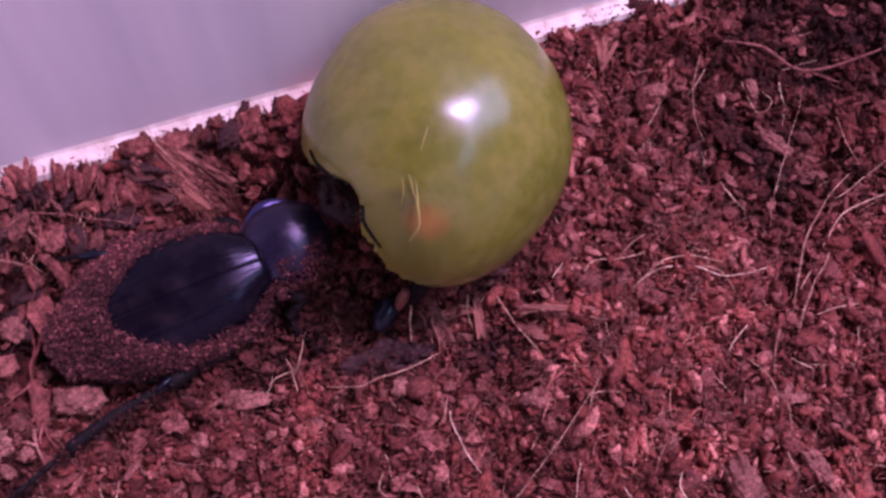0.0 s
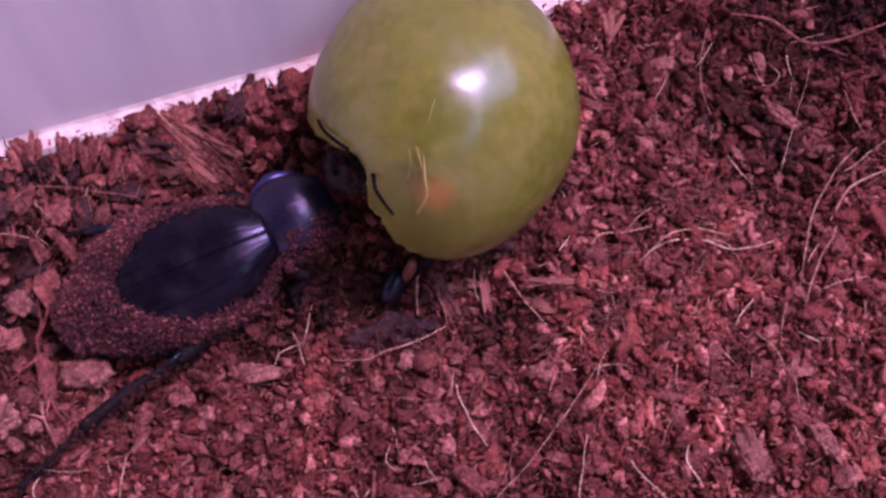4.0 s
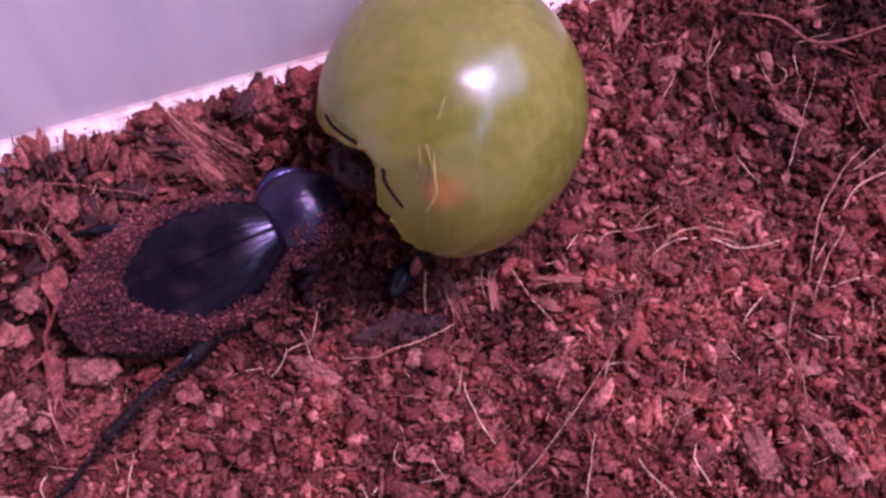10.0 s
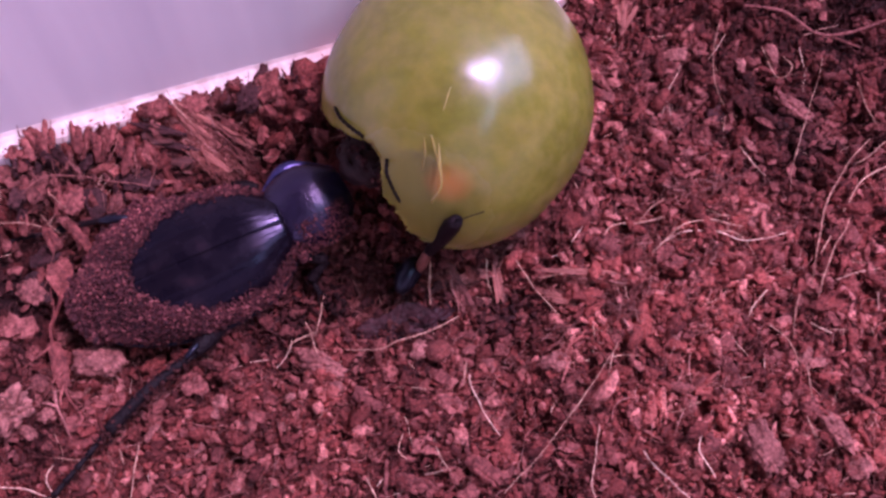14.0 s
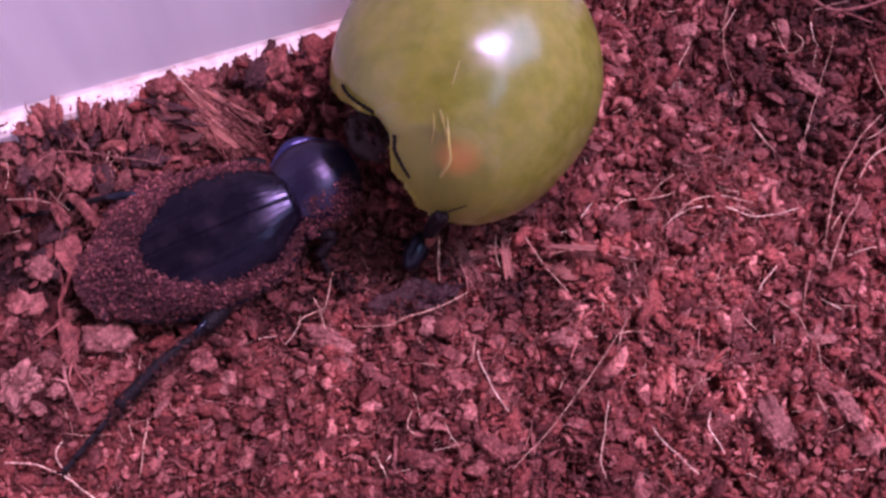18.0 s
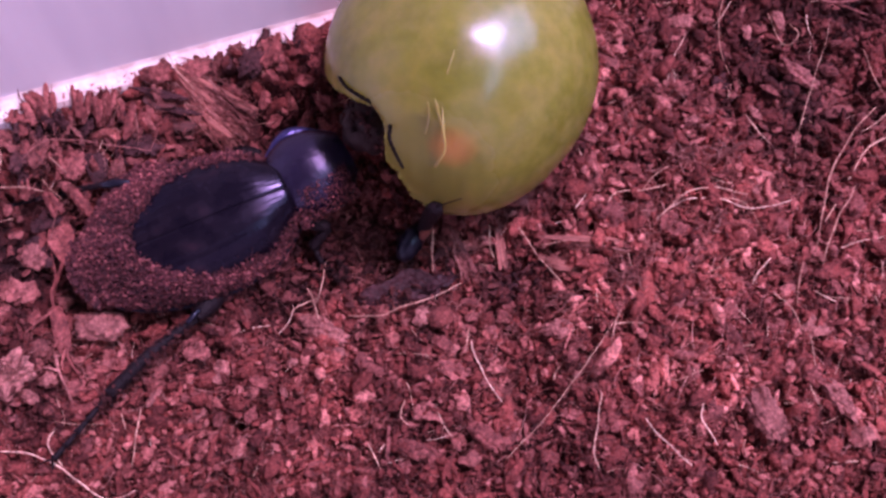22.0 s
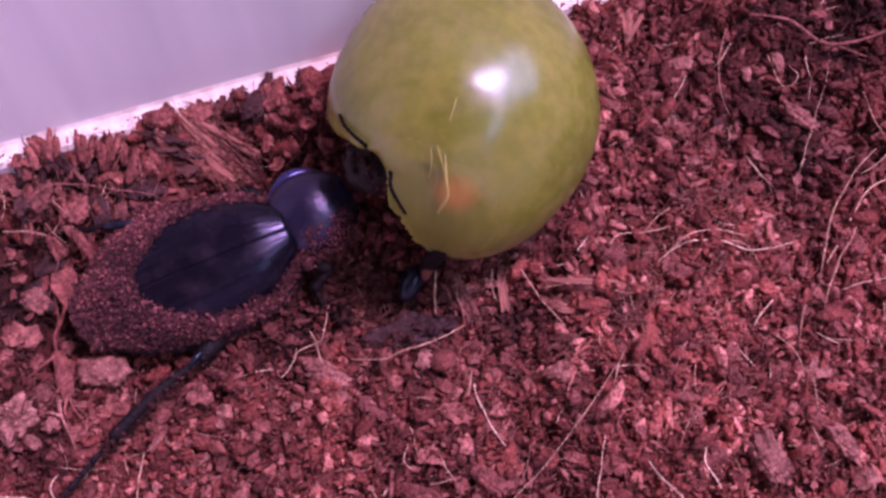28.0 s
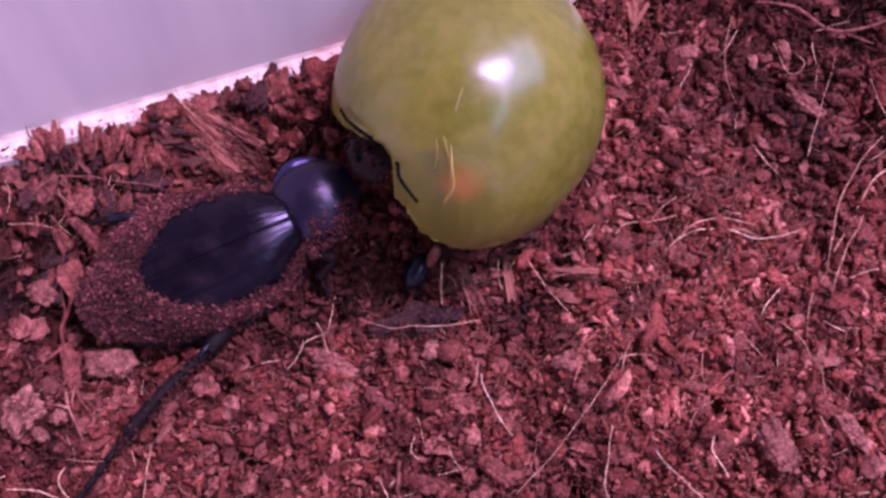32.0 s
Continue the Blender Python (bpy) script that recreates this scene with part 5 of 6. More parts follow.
fibre([(31.3, 26.6, 0.8), (35.4, 25.9, 1.4), (39.4, 24.2, 1.6), (43.0, 23.9, 1.4), (49.0, 26.1, 0.6)], 0.32, "thick reddish husk root lying across the soil", M_RED)
fibre([(40.0, 24.4, 0.6), (41.6, 23.2, 1), (43.9, 22.3, 0.4)], 0.28, "thick reddish husk root lying across the soil", M_RED)
fibre([(39.9, 21.3, 0.6), (38.6, 17.4, 1.3), (37.0, 13.3, 1.2), (35.8, 9.9, 1), (35.4, 6.9, 0.3)], 0.06)
fibre([(30.4, 11.4, 0.3), (31.2, 9.5, 0.8), (32.9, 8.3, 0.4)], 0.11)
fibre([(33.6, 23.0, 0.3), (34.6, 21.1, 0.9), (35.4, 19.9, 0.5)], 0.10)
fibre([(35.9, 22.0, 0.5), (36.7, 20.7, 0.9), (36.0, 19.8, 0.6), (35.1, 20.4, 0.2)], 0.13)
fibre([(22.3, 15.0, 0.3), (23.0, 17.2, 0.9), (24.7, 20.5, 0.5)], 0.08)
fibre([(43.3, 18.7, 0.3), (43.9, 16.3, 0.9), (45.0, 13.7, 0.4)], 0.11)
fibre([(37.7, 23.5, 0.3), (37.9, 20.6, 0.4)], 0.08)
fibre([(8.8, -2.9, 1.4), (11.3, -2.9, 1.5)], 0.13)
fibre([(6.7, -1.0, 0.5), (8.0, -3.0, 1.2), (9.4, -5.0, 1.1), (10.8, -6.9, 0.4)], 0.13)
fibre([(3.8, -0.9, 0.6), (3.9, -3.0, 1), (4.4, -4.3, 0.3)], 0.11)
fibre([(-2.0, -1.8, 2.6), (-1.95, -3.8, 2.4), (-2.0, -5.9, 1.0)], 0.22, "reddish coir fibre under the grape")
SWEPT = fibre([(-10.3, -10.4, 0.2), (-7.4, -10.5, 0.8), (-4.7, -9.8, 0.8), (-1.6, -8.3, 0.6), (0.9, -6.9, 0.3)], 0.11)
fibre([(-16.0, -10.2, 0.3), (-15.5, -9.5, 0.9), (-14.4, -8.9, 1), (-13.2, -8.3, 0.5)], 0.13)
fibre([(-15.1, -6.7, 0.5), (-13.9, -8.4, 1), (-13.1, -10.8, 0.6)], 0.13)
fibre([(-12.7, -3.9, 0.4), (-13.0, -6.4, 1), (-13.4, -8.8, 0.5)], 0.12)
fibre([(5.1, -24.1, 0.3), (9.0, -20.2, 0.9), (12.4, -15.9, 1), (16.3, -10.5, 0.4)], 0.08)
fibre([(16.3, -10.2, 0.3), (15.6, -12.0, 0.8), (15.3, -13.4, 0.3)], 0.09)
fibre([(34.9, -12.2, 0.3), (34.9, -14.0, 0.8), (35.1, -15.2, 0.3)], 0.10)
fibre([(31.5, -7.9, 0.2), (33.2, -9.8, 0.8), (34.1, -11.9, 0.4)], 0.10)
fibre([(34.7, -5.0, 0.3), (33.9, -7.3, 0.9), (33.8, -9.3, 0.3)], 0.11)
fibre([(34.4, -17.0, 0.3), (34.6, -18.3, 0.8), (35.4, -19.4, 0.3)], 0.11)
fibre([(31.8, -18.8, 0.3), (34.2, -19.1, 0.5)], 0.09)
fibre([(28.1, -22.0, 0.3), (27.8, -23.1, 0.7), (28.1, -23.7, 0.3)], 0.10)
fibre([(-7.9, -22.9, 0.3), (-7.3, -24.1, 0.8), (-6.7, -25.2, 0.3)], 0.11)
fibre([(-6.4, -23.0, 0.4), (-6.9, -23.7, 0.6)], 0.11)
fibre([(-4.5, -18.9, 0.3), (-4.9, -20.4, 0.8), (-4.1, -21.2, 0.4)], 0.12)
fibre([(-1.5, -19.6, 0.3), (-0.8, -21.1, 0.8), (0.1, -22.3, 0.3)], 0.10)
fibre([(12.4, 0.5, 0.5), (13.4, 2.0, 0.9)], 0.11)
fibre([(19.0, 2.4, 0.5), (20.1, 3.4, 1), (21.6, 4.6, 0.6)], 0.12)
fibre([(-40.5, 5.0, 0.8), (-38.7, 3.8, 0.6)], 0.11)
fibre([(-30.6, 6.0, 0.8), (-29.7, 8.2, 1)], 0.08, mat=M_PALE)
fibre([(-29.0, 15.5, 1.8), (-27.5, 13.3, 2), (-26.2, 11.9, 1.4)], 0.12)
fibre([(35.6, -7.8, 0.4), (36.4, -8.5, 0.8), (37.6, -8.8, 0.3)], 0.11)
fibre([(25.5, -9.9, 0.3), (25.9, -11.1, 0.6)], 0.10)
fibre([(28.0, -13.4, 0.4), (29.2, -13.2, 0.5)], 0.10)
fibre([(42.5, -4.8, 0.4), (42.4, -6.7, 0.5)], 0.12)
fibre([(37.5, -3.6, 0.3), (40.2, -2.9, 0.9), (43.0, -2.2, 0.4)], 0.10)
fibre([(35.9, -24.4, 0.4), (38.5, -24.2, 0.5)], 0.10)
fibre([(-32.3, -21.0, 0.2), (-35.5, -21.2, 0.5), (-38.0, -21.0, 0.2)], 0.06)


def tuft(at, reach, count, seed):
    """A woolly tuft of husk fibres, one thing."""
    rng = random.Random(seed)
    x, y, h = at
    bm = bmesh.new()
    for _ in range(count):
        p = Vector((rng.gauss(0, reach * 0.25), rng.gauss(0, reach * 0.2), 0.2 + rng.random() * 0.6))
        a = rng.gauss(0.2, 0.8) + (math.pi if rng.random() < 0.5 else 0)
        d = Vector((math.cos(a), math.sin(a), rng.gauss(0.1, 0.2))) * rng.uniform(0.4, 1.0) * reach
        e = Vector([rng.gauss(0, reach * 0.15) for _ in range(2)] + [abs(rng.gauss(0, 0.3))])
        tube_bm(smooth_line([p, p + d * 0.5 + e, p + d], 3), lambda t: 0.075 * (1.15 - 0.7 * t), 4, bm)
    ob = part("fibre_tuft", bm, M_FIBRES, m=pose(x * MM, y * MM, (soil_z(x, y) + h) * MM))
    return tagged(ob, "woolly tuft of reddish husk fibres", "fibre tuft", group="fibre tufts")


tuft((11.2, -9.0, 0.5), 3.0, 46, 1)
tuft((16.9, -6.8, 0.4), 2.2, 30, 2)
tuft((23.2, 5.6, 0.5), 2.2, 30, 3)
tuft((27.7, 6.5, 0.4), 2.4, 30, 4)
tuft((32.3, 3.2, 0.4), 2.2, 26, 5)
tuft((18.1, 0.5, 0.4), 2.0, 26, 6)
tuft((-13.4, -8.5, 0.2), 2.2, 20, 7)
tuft((-37.8, -14.4, 0.3), 2.4, 22, 8)
tuft((-41.8, -16.6, 1.6), 2.2, 26, 17)


def husk_root():
    """A flat root that frays into several curling strands."""
    x0, y0 = -38.3, -11.9
    z0 = soil_z(x0, y0) + 1.2
    base = tagged(new("husk_root"), "flat reddish husk root frayed into curling strands", "husk root")
    base.matrix_basis = pose(x0 * MM, y0 * MM, z0 * MM)

    def strap(u, v):
        a = v * 2 * math.pi
        w = 0.45 + 0.55 * math.sin(math.pi * min(1, 0.1 + 0.75 * u)) + 0.14 * noise.noise(Vector((u * 5, math.copysign(2, math.cos(a)), 3)))
        y = math.cos(a) * w
        return Vector((-0.9 + 2.1 * u + y * 0.8 + 0.2 * math.sin(u * 5), 2.0 - 4.6 * u + y * 0.35, 0.3 * math.sin(a) * (1.1 - 0.7 * u) + 0.35 * math.sin(3 * u) + 0.12 * noise.noise(Vector((y * 4, u * 2, 1)))))
    bm, rows = grid_bm(strap, 24, 18, True)
    bm.faces.new(rows[0][::-1])
    bm.faces.new(rows[-1])
    part("strap", bm, M_PETAL, base)
    for r, mat, pts in ((0.20, M_PETAL, ((0.9, -2.0, 0.4), (1.6, -3.6, 0.5), (2.5, -4.7, 0.3), (2.8, -5.5, -0.3))),
                        (0.17, M_PALE, ((0.2, -3.0, 0.6), (0.7, -4.5, 0.8), (1.5, -6.0, 0.6), (2.1, -7.4, -0.2))),
                        (0.16, M_PALE, ((0.8, -4.6, 0.8), (-0.5, -4.2, 0.7), (-1.7, -4.3, 0.1))),
                        (0.13, M_PETAL, ((0.1, -1.4, 0.4), (-0.3, -2.6, 0.6), (-1.0, -3.8, 0.2))),
                        (0.15, M_PETAL, ((1.0, -2.2, 0.4), (0.9, -3.8, 0.7), (1.3, -5.4, 0.4), (1.0, -6.2, 0.0))),
                        (0.15, M_PETAL, ((3.7, -0.9, -0.2), (3.3, -2.4, 0.4), (2.6, -3.7, 0.0))),
                        (0.14, M_PETAL, ((-0.8, 1.6, 0.3), (-2.0, 0.4, 0.5), (-3.6, -0.8, 0.0))),
                        (0.20, M_PETAL, ((-0.7, 1.8, 0.2), (-1.0, 3.4, 0.6), (-0.8, 5.0, 0.7), (-1.6, 7.6, 0.6)))):
        line = smooth_line(pts, 7)
        part("root_strand", tube_bm(line, lambda t: r * (1.05 - 0.75 * t) * (1 + 0.25 * noise.noise(Vector((t * 9, r * 70, 0)))), 6), mat, base)


husk_root()


def husk_leaf():
    """A leaf-shaped flake propped on the chips behind the tail, drawn out into a curling strand."""
    x0, y0 = -39.9, -2.3
    base = tagged(new("husk_leaf"), "leaf-shaped reddish husk flake drawn out into a strand", "husk flake")
    base.matrix_basis = pose(x0 * MM, y0 * MM, (soil_z(x0, y0) + 2.3) * MM, 0, 0, -76)

    def blade(u, v):
        a = v * 2 * math.pi
        w = 0.16 + 1.25 * math.sin(math.pi * u ** 0.85) ** 1.3 * (1 + 0.16 * noise.noise(Vector((u * 4, math.copysign(3, math.cos(a)), 2))))
        y = math.cos(a) * w
        return Vector((-2.7 + 5.4 * u, y + 0.25 * math.sin(3 * u), 0.16 * math.sin(a) + 0.14 * y * y + 0.5 * math.sin(2.4 * u) - 0.55 + 0.10 * noise.noise(Vector((u * 3, y * 2, 6))) - 0.7 * max(0, u - 0.7)))
    bm, rows = grid_bm(blade, 30, 20, True)
    bm.faces.new(rows[0][::-1])
    bm.faces.new(rows[-1])
    part("blade", bm, M_PETAL, base)
    tail = smooth_line([(2.2, 0.1, -0.3), (3.4, -0.5, -0.5), (5.0, -1.3, -0.8), (6.6, -1.1, -1.2), (8.0, -0.7, -1.7)], 7)
    part("strand", tube_bm(tail, lambda t: 0.22 * (1.1 - 0.7 * t) * (1 + 0.25 * noise.noise(Vector((t * 9, 4, 0)))), 6), M_PETAL, base)
    part("stalk", tube_bm(smooth_line([(-2.5, 0.0, -0.5), (-3.2, 0.3, -0.8), (-4.0, 0.9, -1.6)], 5), lambda t: 0.2 * (1.1 - 0.6 * t), 6), M_PETAL, base)


husk_leaf()
tuft((26.0, -0.7, 0.4), 2.4, 26, 9)
tuft((6.7, -11.6, 0.3), 2.0, 22, 10)
tuft((15.9, 19.1, 0.4), 1.8, 20, 11)
tuft((2.2, -5.6, 0.6), 1.1, 14, 18)
for _x, _y, _seed in ((-7.2, -1.8, 12), (-9.6, -4.6, 13), (-5.4, -3.6, 14), (-10.8, -1.2, 15), (-8.2, -6.6, 16)):
    tuft((_x, _y, 0.5), 2.0, 30, _seed)
chip((-38.8, -17.0, 0.7), 2.2, 1.6, 40, M_PALE, 0.7, label=PALE_LABEL)
chip((-40.6, -18.6, 0.8), 2.2, 1.3, -30, M_PALE, 0.7, label=PALE_LABEL)
chip((-15.6, -15.0, 0.8), 1.2, 0.8, 30, M_PALE, 0.8, label="tiny whitish flake of husk")
chip((-16.3, -17.9, 0.8), 1.2, 0.6, -60, M_PALE, 0.8, label="tiny whitish flake of husk")
chip((-11.3, -14.5, 0.7), 2.0, 1.3, 50, M_PALE, 0.7, label="greyish lilac crumb of husk")
chip((-24.7, -20.4, 0.6), 2.4, 0.8, 40, M_PALE, 0.6, label=PALE_LABEL)
chip((-28.9, -18.3, 0.6), 2.2, 0.8, 60, M_PALE, 0.6, label=PALE_LABEL)
chip((8.2, -19.9, 0.7), 2.0, 0.9, -60, M_PALE, 0.7, label=PALE_LABEL)
chip((24.7, 10.5, 0.6), 1.6, 0.9, 20, M_PALE, 0.7, label=PALE_LABEL)
chip((23.2, 5.5, 0.7), 2.6, 0.9, -20, M_PALE, 0.6, label=PALE_LABEL)
chip((28.1, -8.0, 0.6), 1.6, 1.2, 0, M_CHIP, 0.8)
chip((22.1, -8.9, 0.6), 2.0, 1.4, 60, M_PALE, 0.7, label=PALE_LABEL)


# ---- husk flakes standing on edge along the foot of the wall and behind the beetle ----
def husk_petal(at, length, width, turn, mat, tilt, whole=False, label="cupped reddish husk flake standing by the box wall"):
    """A cupped, pointed piece of husk standing among the others; at is x and y of its middle."""
    _chip_seed[0] += 1
    rng = random.Random(_chip_seed[0])
    if width > 1.3 and not whole:      # broad pieces have split into two or three
        for k in range(2 if width < 1.9 else 3):
            a = radians(turn + 90)
            side = width * rng.uniform(0.24, 0.40) * (k - (0.5 if width < 1.9 else 1.0))
            husk_petal((at[0] + math.cos(a) * side, at[1] + math.sin(a) * side + rng.gauss(0, 0.3)), length * rng.uniform(0.7, 1.05), min(1.25, width * rng.uniform(0.38, 0.58)), turn + rng.gauss(0, 16), mat, tilt + rng.gauss(0, 9))
        return
    o = Vector([rng.uniform(-60, 60) for _ in range(3)])
    torn = rng.uniform(0.1, 0.3)

    def shape(u, v):
        a = v * 2 * math.pi
        edge = math.copysign(1, math.cos(a))
        w = (0.35 + 0.65 * math.sin(math.pi * min(1, 0.16 + 0.72 * u)) ** 0.8) * (1 - 0.75 * max(0, (u - 0.72) / 0.28) ** 1.6)
        w *= 1 + 0.35 * noise.noise(o + Vector((u * 4, edge * 3, 0))) + 0.10 * noise.noise(o + Vector((u * 10, edge * 3, 4)))
        y = math.cos(a) * w * 0.5 * width
        x = (u - 0.5) * length * (1 + torn * noise.noise(o + Vector((y * 1.6, 7, 1))) * abs(2 * u - 1))
        z = math.sin(a) * (0.10 + 0.05 * width) * (1.1 - 0.6 * u) - 0.42 * y * y / width + 0.35 * (u - 0.5) ** 2 * length * 0.5
        p = Vector((x, y, z))
        return p + Vector((0, 0.06, 0.26)) * noise.noise(p * 0.8 + o) + Vector((0, 0, 0.13 * noise.noise(Vector((x * 0.5, y * 4.5, 0)) + o)))
    bm, rows = grid_bm(shape, 30, 26, True)
    bm.faces.new(rows[0][::-1])
    bm.faces.new(rows[-1])
    x, y = at
    ob = part("husk_chip", bm, mat, m=pose(x * MM, y * MM, (soil_z(x, y) + 0.22 * length * math.sin(radians(-tilt)) + 0.25) * MM, rng.uniform(-20, 20), tilt, turn))
    tagged(ob, label, "husk chip", group="husk chips on the soil")


def standing_flakes():
    rng = random.Random(91)
    near_a, near_b = Vector((-47.2, 9.7, 0)), Vector((-12.6, 20.1, 0))
    down = Vector((-34.2, 8.6, 0)) - Vector((-34.7, 14.5, 0))
    label = "reddish husk flake standing on edge by the box wall"
    for k in range(25, 76):
        f = rng.random()
        d = rng.random() * 1.15 if f < 0.52 else rng.random() * 0.45
        p = near_a.lerp(near_b, f) + down * d
        if abs(p.x - BUNDLE.x) < 3.6 and abs(p.y - BUNDLE.y) < 2.4:
            continue
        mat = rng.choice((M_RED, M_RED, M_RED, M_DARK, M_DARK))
        big = rng.uniform(0.45, 0.85)
        chip((p.x, p.y, rng.uniform(0.1, 0.7)), 4.0 * big, 1.5 * big, rng.uniform(45, 135), mat, 0.6, rng.uniform(-62, -25), rng.choice((-1, 1)) * rng.uniform(15, 65), label)
    husk_petal((-42.8, 10.3), 4.7, 3.2, 100, M_PETAL, -30)
    husk_petal((-38.6, 10.8), 3.1, 1.6, 80, M_PETAL, -30)
    husk_petal((-36.2, 10.8), 4.0, 2.2, 95, M_PETAL, -30)
    husk_petal((-34.1, 11.0), 3.2, 1.4, 100, M_PETAL, -30)
    husk_petal((-32.2, 9.0), 3.7, 1.4, 85, M_BARK_DARK, -30)
    husk_petal((-30.7, 9.4), 3.3, 1.3, 110, M_PETAL, -30)
    husk_petal((-42.7, 5.3), 3.3, 2.0, 70, M_PETAL, -30)
    husk_petal((-39.2, 4.5), 3.4, 1.9, 95, M_PETAL, -30)
    husk_petal((-36.3, 4.6), 4.0, 1.4, 120, M_PETAL, -48)
    husk_petal((-34.0, 4.5), 3.4, 1.6, 90, M_PETAL, -30)
    husk_petal((-37.2, 1.8), 2.6, 1.6, 60, M_PETAL, -48)
    husk_petal((-29.4, 6.4), 3.9, 1.9, 10, M_PETAL, -8)
    husk_petal((-27.1, 6.4), 3.0, 1.5, -10, M_PETAL, -8)
    husk_petal((-36.6, -19.4), 5.8, 1.8, 8, M_PETAL, -6, True, "dull reddish husk flake lying on the soil")
    husk_petal((-33.2, -16.2), 4.0, 1.4, -6, M_PETAL, -8, True, "dull reddish husk flake lying on the soil")
    husk_petal((-43.2, 2.0), 3.0, 1.7, 80, M_PETAL, -48)
    husk_petal((-40.4, 1.3), 2.6, 1.6, 110, M_PETAL, -30)
    husk_petal((-32.9, 7.3), 3.0, 1.4, 70, M_PETAL, -30)
    husk_petal((-22.3, 11.8), 2.6, 1.1, 120, M_PETAL, -30)
    husk_petal((-27.9, 9.0), 3.9, 1.3, -10, M_BARK_DARK, -8)
    husk_petal((-29.8, 11.0), 3.5, 1.3, -20, M_BARK_DARK, -8)
    husk_petal((-42.4, -2.4), 4.2, 1.2, 60, M_PETAL, -20)
    husk_petal((-37.7, 1.4), 3.6, 1.2, 130, M_PETAL, -24)
    chip((-42.7, -3.8, 1), 3.2, 2.4, -40, M_RED, 0.72)
    chip((-43.6, -8.0, 0.9), 3.4, 2.6, -50, M_CHIP, 0.55)
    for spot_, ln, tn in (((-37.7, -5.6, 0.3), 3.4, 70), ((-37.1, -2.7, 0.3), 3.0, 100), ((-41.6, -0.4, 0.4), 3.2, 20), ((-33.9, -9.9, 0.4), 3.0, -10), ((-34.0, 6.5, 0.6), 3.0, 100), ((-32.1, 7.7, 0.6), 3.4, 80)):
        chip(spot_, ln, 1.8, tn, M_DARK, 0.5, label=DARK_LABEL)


BUNDLE = Vector((-24.3, 11.9, 0))
standing_flakes()



# ---- what moves ----
def beetle_pose(dx, dy, turn):
    """The beetle shifted, in mm, and turned, in degrees, about its waist."""
    return Matrix.Translation((BEETLE_AT + Vector((dx, dy, 0))) * MM) @ pose(0, 0, 0, 0, 0, BEETLE_TURN + turn) @ pose(0, 0, 0, BEETLE_ROLL)


def limb(root, yaw, pitch=0, back=0):
    """A limb swung about its root: degrees to the left and down, mm drawn back."""
    return Matrix.Translation((root - Vector((back, 0, 0))) * MM) @ pose(0, 0, 0, 0, pitch, yaw)


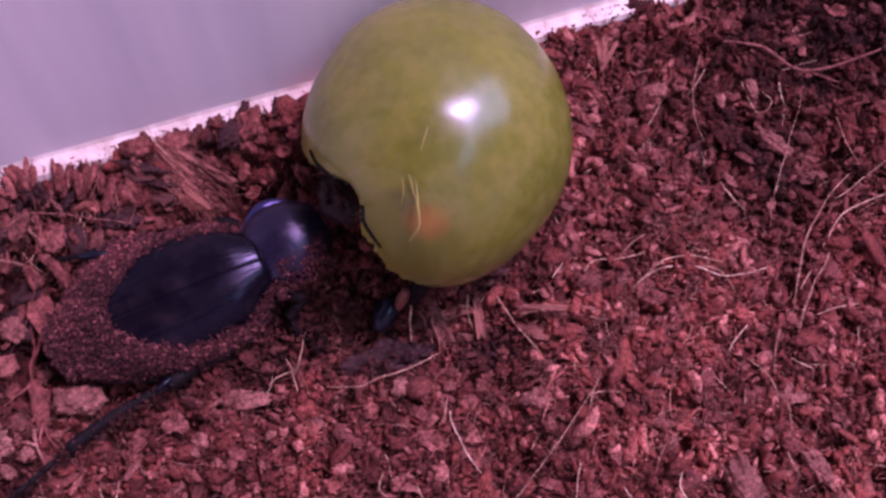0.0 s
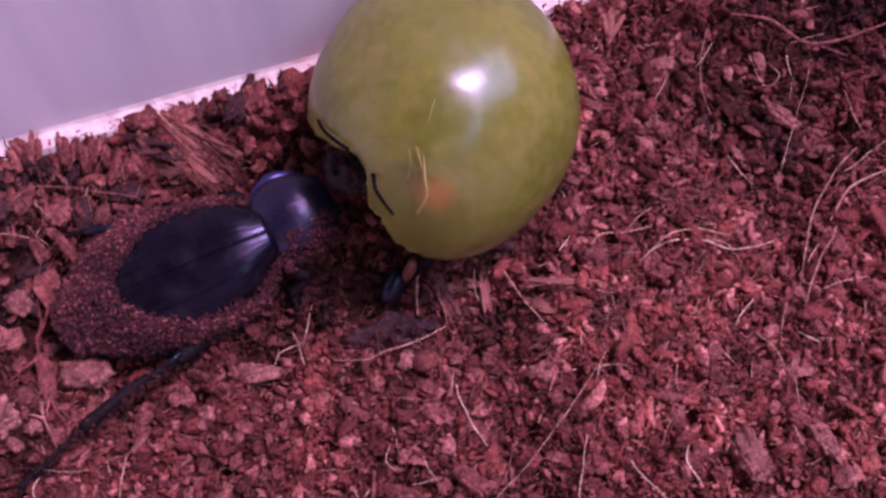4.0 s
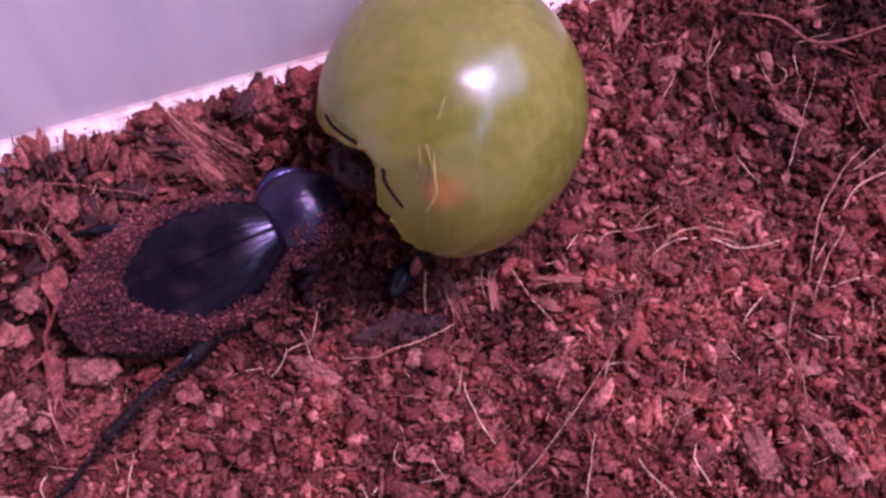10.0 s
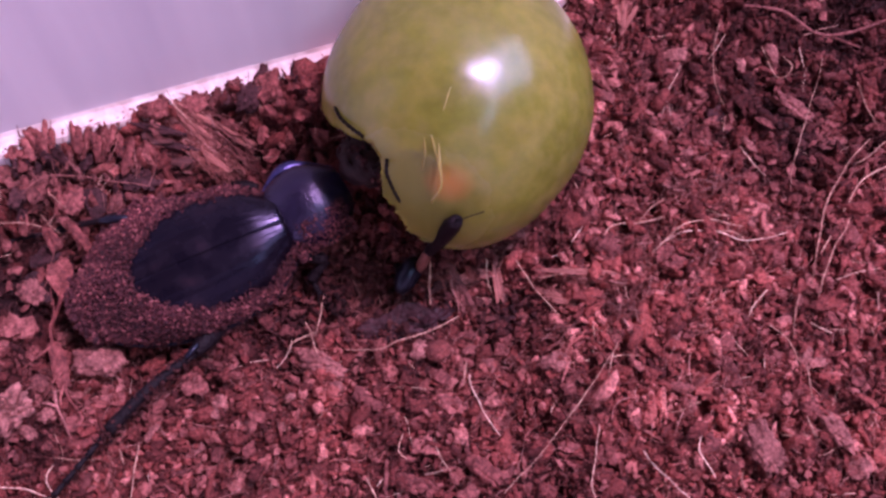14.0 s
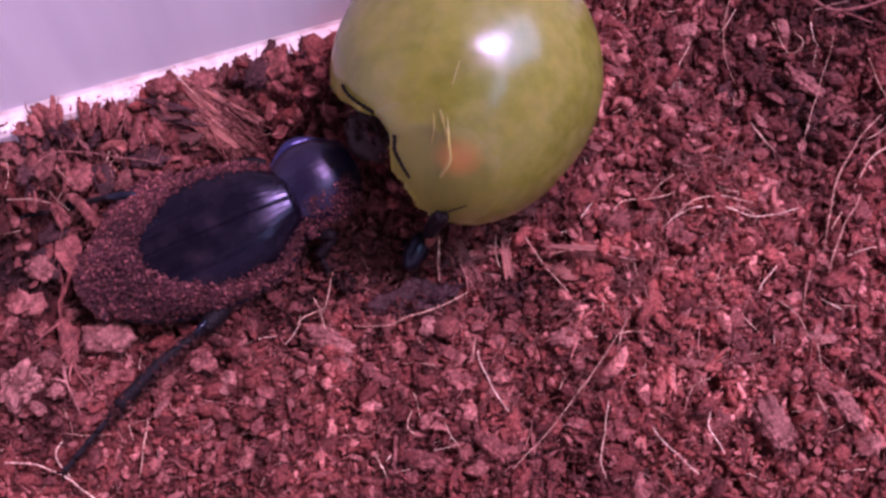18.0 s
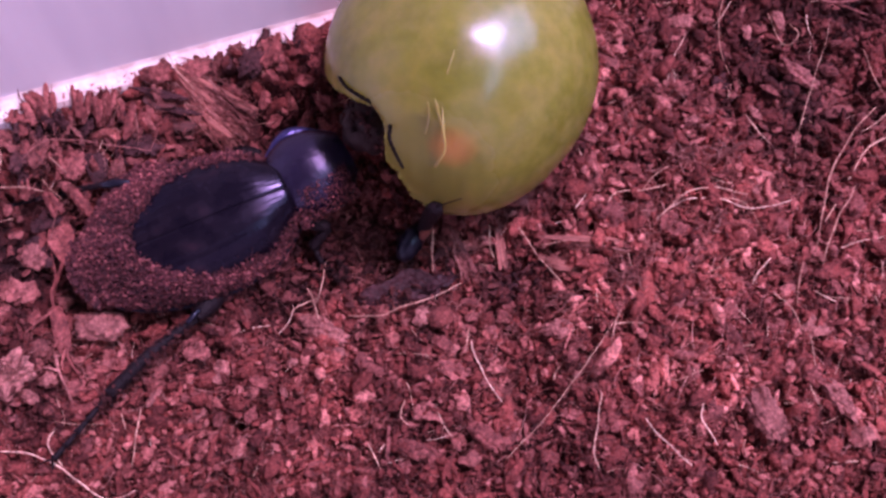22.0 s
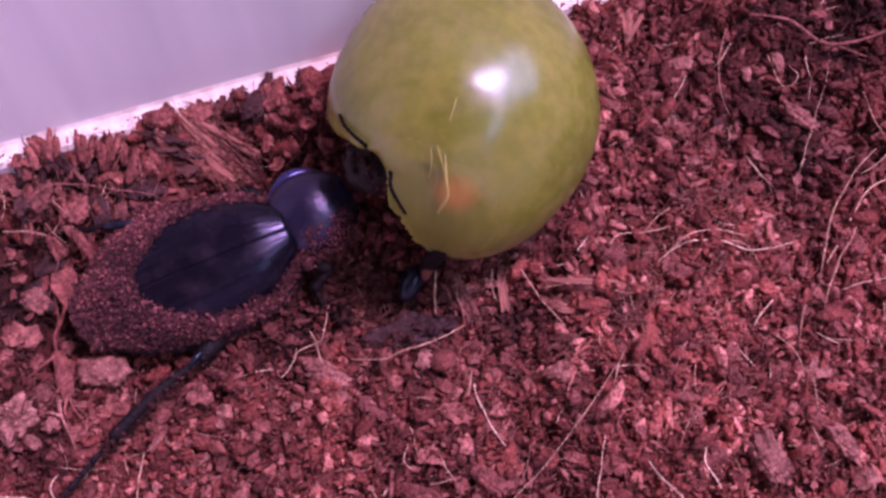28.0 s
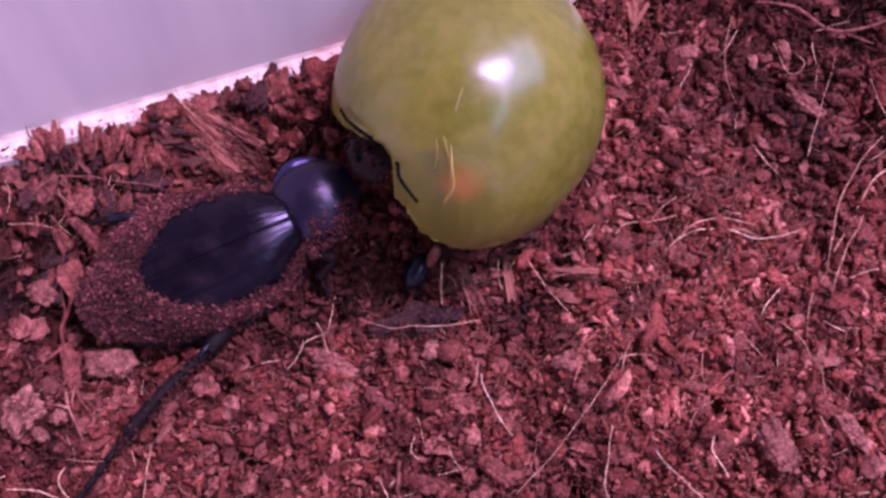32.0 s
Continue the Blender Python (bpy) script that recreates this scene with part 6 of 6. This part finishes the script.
def motions():
    walk(beetle, [
        (0.0, beetle_pose(0.03, -0.16, -1.72)),
        (1.0, beetle_pose(0.04, -0.13, -1.51)),
        (2.0, beetle_pose(0.05, -0.11, -1.42)),
        (3.0, beetle_pose(0.05, -0.11, -1.56)),
        (3.5, beetle_pose(0.07, -0.10, -1.19)),
        (5.5, beetle_pose(0.06, -0.05, -0.45)),
        (6.0, beetle_pose(0.01, -0.01, -0.02)),
        (7.0, beetle_pose(-0.02, 0.04, 0.06)),
        (8.0, beetle_pose(-0.01, 0.04, 0.05)),
        (9.0, beetle_pose(-0.02, 0.03, 0.09)),
        (10.0, beetle_pose(-0.05, 0.04, 0.12)),
        (11.0, beetle_pose(-0.02, 0.01, 0.05)),
        (12.0, beetle_pose(0.01, 0.05, -0.35)),
        (12.5, beetle_pose(0.06, -0.07, -0.69)),
        (13.0, beetle_pose(0.12, -0.16, -0.82)),
        (14.0, beetle_pose(0.19, -0.14, -0.96)),
        (14.5, beetle_pose(0.18, -0.14, -0.89)),
        (16.5, beetle_pose(0.17, -0.14, -0.70)),
        (17.0, beetle_pose(0.18, -0.13, -0.58)),
        (18.0, beetle_pose(0.16, -0.12, -0.75)),
        (19.0, beetle_pose(0.18, -0.14, -0.80)),
        (20.0, beetle_pose(0.16, -0.14, -0.65)),
        (21.0, beetle_pose(0.16, -0.15, -0.87)),
        (22.0, beetle_pose(0.23, -0.24, -1.36)),
        (23.0, beetle_pose(0.22, -0.16, -0.91)),
        (24.0, beetle_pose(0.19, -0.09, -0.92)),
        (25.0, beetle_pose(0.19, -0.09, -0.92)),
        (25.5, beetle_pose(0.19, -0.08, -1.02)),
        (27.5, beetle_pose(0.16, -0.03, -1.09)),
        (28.0, beetle_pose(0.15, 0.08, -1.31)),
        (28.5, beetle_pose(0.15, 0.15, -1.66)),
        (29.0, beetle_pose(0.10, 0.09, -1.59)),
        (30.0, beetle_pose(0.04, 0.07, -0.89)),
        (31.0, beetle_pose(0.01, 0.18, -0.44)),
        (32.0, beetle_pose(0.00, 0.23, -0.57)),
    ])
    walk(head, [(t, HEAD_BASE @ pose(0, 0, 0, 0, p, w)) for t, p, w in (
        (0, 0, 0), (1, 2, 1), (2, 0, -1), (3, 2, 0), (6, 0, 0), (7, 2, 1), (8, 0, 0), (9, 0, 0), (10, 2, 1), (11, 0, 0), (12, 2, 2), (13, 4, 4), (14, 2, 1),
        (17, 0, 0), (18, 2, 1), (19, 0, -1), (20, 1, 0), (21, 3, 1), (22, 3, 1), (23, 0, 0), (24, 1, 0), (25, 0, 0), (28, 1, 1), (28.5, 4, 4), (29, 3, 2), (30, 0, 0), (31, 1, 0), (32, 0, 0))])
    walk(FEELER_L, [(t, limb(ROOT_L, w, p)) for t, w, p in (
        (0, 0, 0), (3, 3, 0), (6, -2, 0), (9, 0, 0), (12, 2, 0), (13, -9, 0), (13.5, -7, 0), (14.5, 2, 0), (17, 4, 0), (20, 0, 0), (21, 8, 2), (22, 6, 0),
        (25, 2, 0), (28, -4, 0), (28.5, -9, 0), (29, -6, 0), (30, 0, 0), (32, 3, 0))])
    walk(FEELER_R, [(t, limb(ROOT_R, w, p)) for t, w, p in (
        (0, 0, 0), (3, 2, 0), (6, -2, 0), (9, 0, 0), (12, -4, 0), (13, -16, 4), (14, -10, 2), (14.5, -8, 0), (17, -8, 0), (19, -6, 0), (21, -9, 0), (22, -9, 0),
        (24, -6, 0), (28, -6, 0), (28.5, -14, 4), (30, -2, 0), (32, 2, 0))])
    walk(SHIN, [(t, Matrix.Translation((SHIN_AT + SHIN_AXIS * d) * MM) @ pose(0, 0, 0, 0, p, w)) for t, w, p, d in (
        (0, -6, 6, -9), (0.4, -2, 2, -7.5), (1.0, -2, 2, -7.5), (1.5, 0, 0, -6), (2, 0, 0, -6), (2.3, 0, 0, -3), (2.5, 0, 0, 0), (2.8, 26, -3, 2), (3, 22, -2, 1.6), (3.2, 4, 1, -6), (3.5, -6, 6, -9), (5.5, -6, 6, -9),
        (6, -2, 2, -7), (7, -2, 2, -6.8), (12, -2, 2, -6.8),
        (12.5, -2, 2, -6.8), (12.8, 0, 0, -6), (13, 0, 0, -2.5), (13.4, 0, 0, -1.2), (14, 0, 0, 0), (14.5, 0, 0, 0), (16.5, -2, 2, -7), (18, 0, -5, -4.8), (25, 0, -5, -4.8), (28, 0, -2, -6), (28.5, -2, 2, -7.2), (29, -6, 6, -9), (32, -6, 6, -9))])
    walk(LEG_HR, [(t, limb(HIP_HR, w, p)) for t, w, p in (
        (0, -9, 0), (3.5, -8, 0), (5.5, -1, 0), (9, 0, 0), (25.5, 0, 0), (28, 0.5, 0), (29, 2, 0), (32, 3, 0))])
    walk(LEG_MR, [(t, limb(HIP_MR, w, p)) for t, w, p in (
        (0, 4, 0), (3.5, 4, 0), (4.5, -14, -4), (5.5, 0, 0), (12, 0, 0), (13, 5, 0), (22, 4, 0), (32, 2, 0))])
    k = KICKED.matrix_basis.copy()
    moved = Vector((-18.5, -11.2, 0)) - Vector((-12.8, -11.3, 0))
    before = Matrix.Translation(Vector((moved.x, moved.y, soil_z(*Vector((-18.5, -11.2, 0)).xy) - soil_z(*Vector((-12.8, -11.3, 0)).xy))) * MM) @ k @ pose(0, 0, 0, 0, 0, 28)
    walk(KICKED, [(0, before), (3.8, before), (5.2, k), (32, k)])
    swept = Matrix.Translation((0.3 * MM, 1.4 * MM, 0))
    c = Matrix.Translation(Vector((-4.7, -9.3, 0)) * MM)
    f0 = SWEPT.matrix_basis.copy()
    f1 = swept @ c @ pose(0, 0, 0, 0, 0, -18) @ c.inverted() @ f0
    walk(SWEPT, [(0, f0), (29.0, f0), (29.8, f1), (32, f1)])


motions()
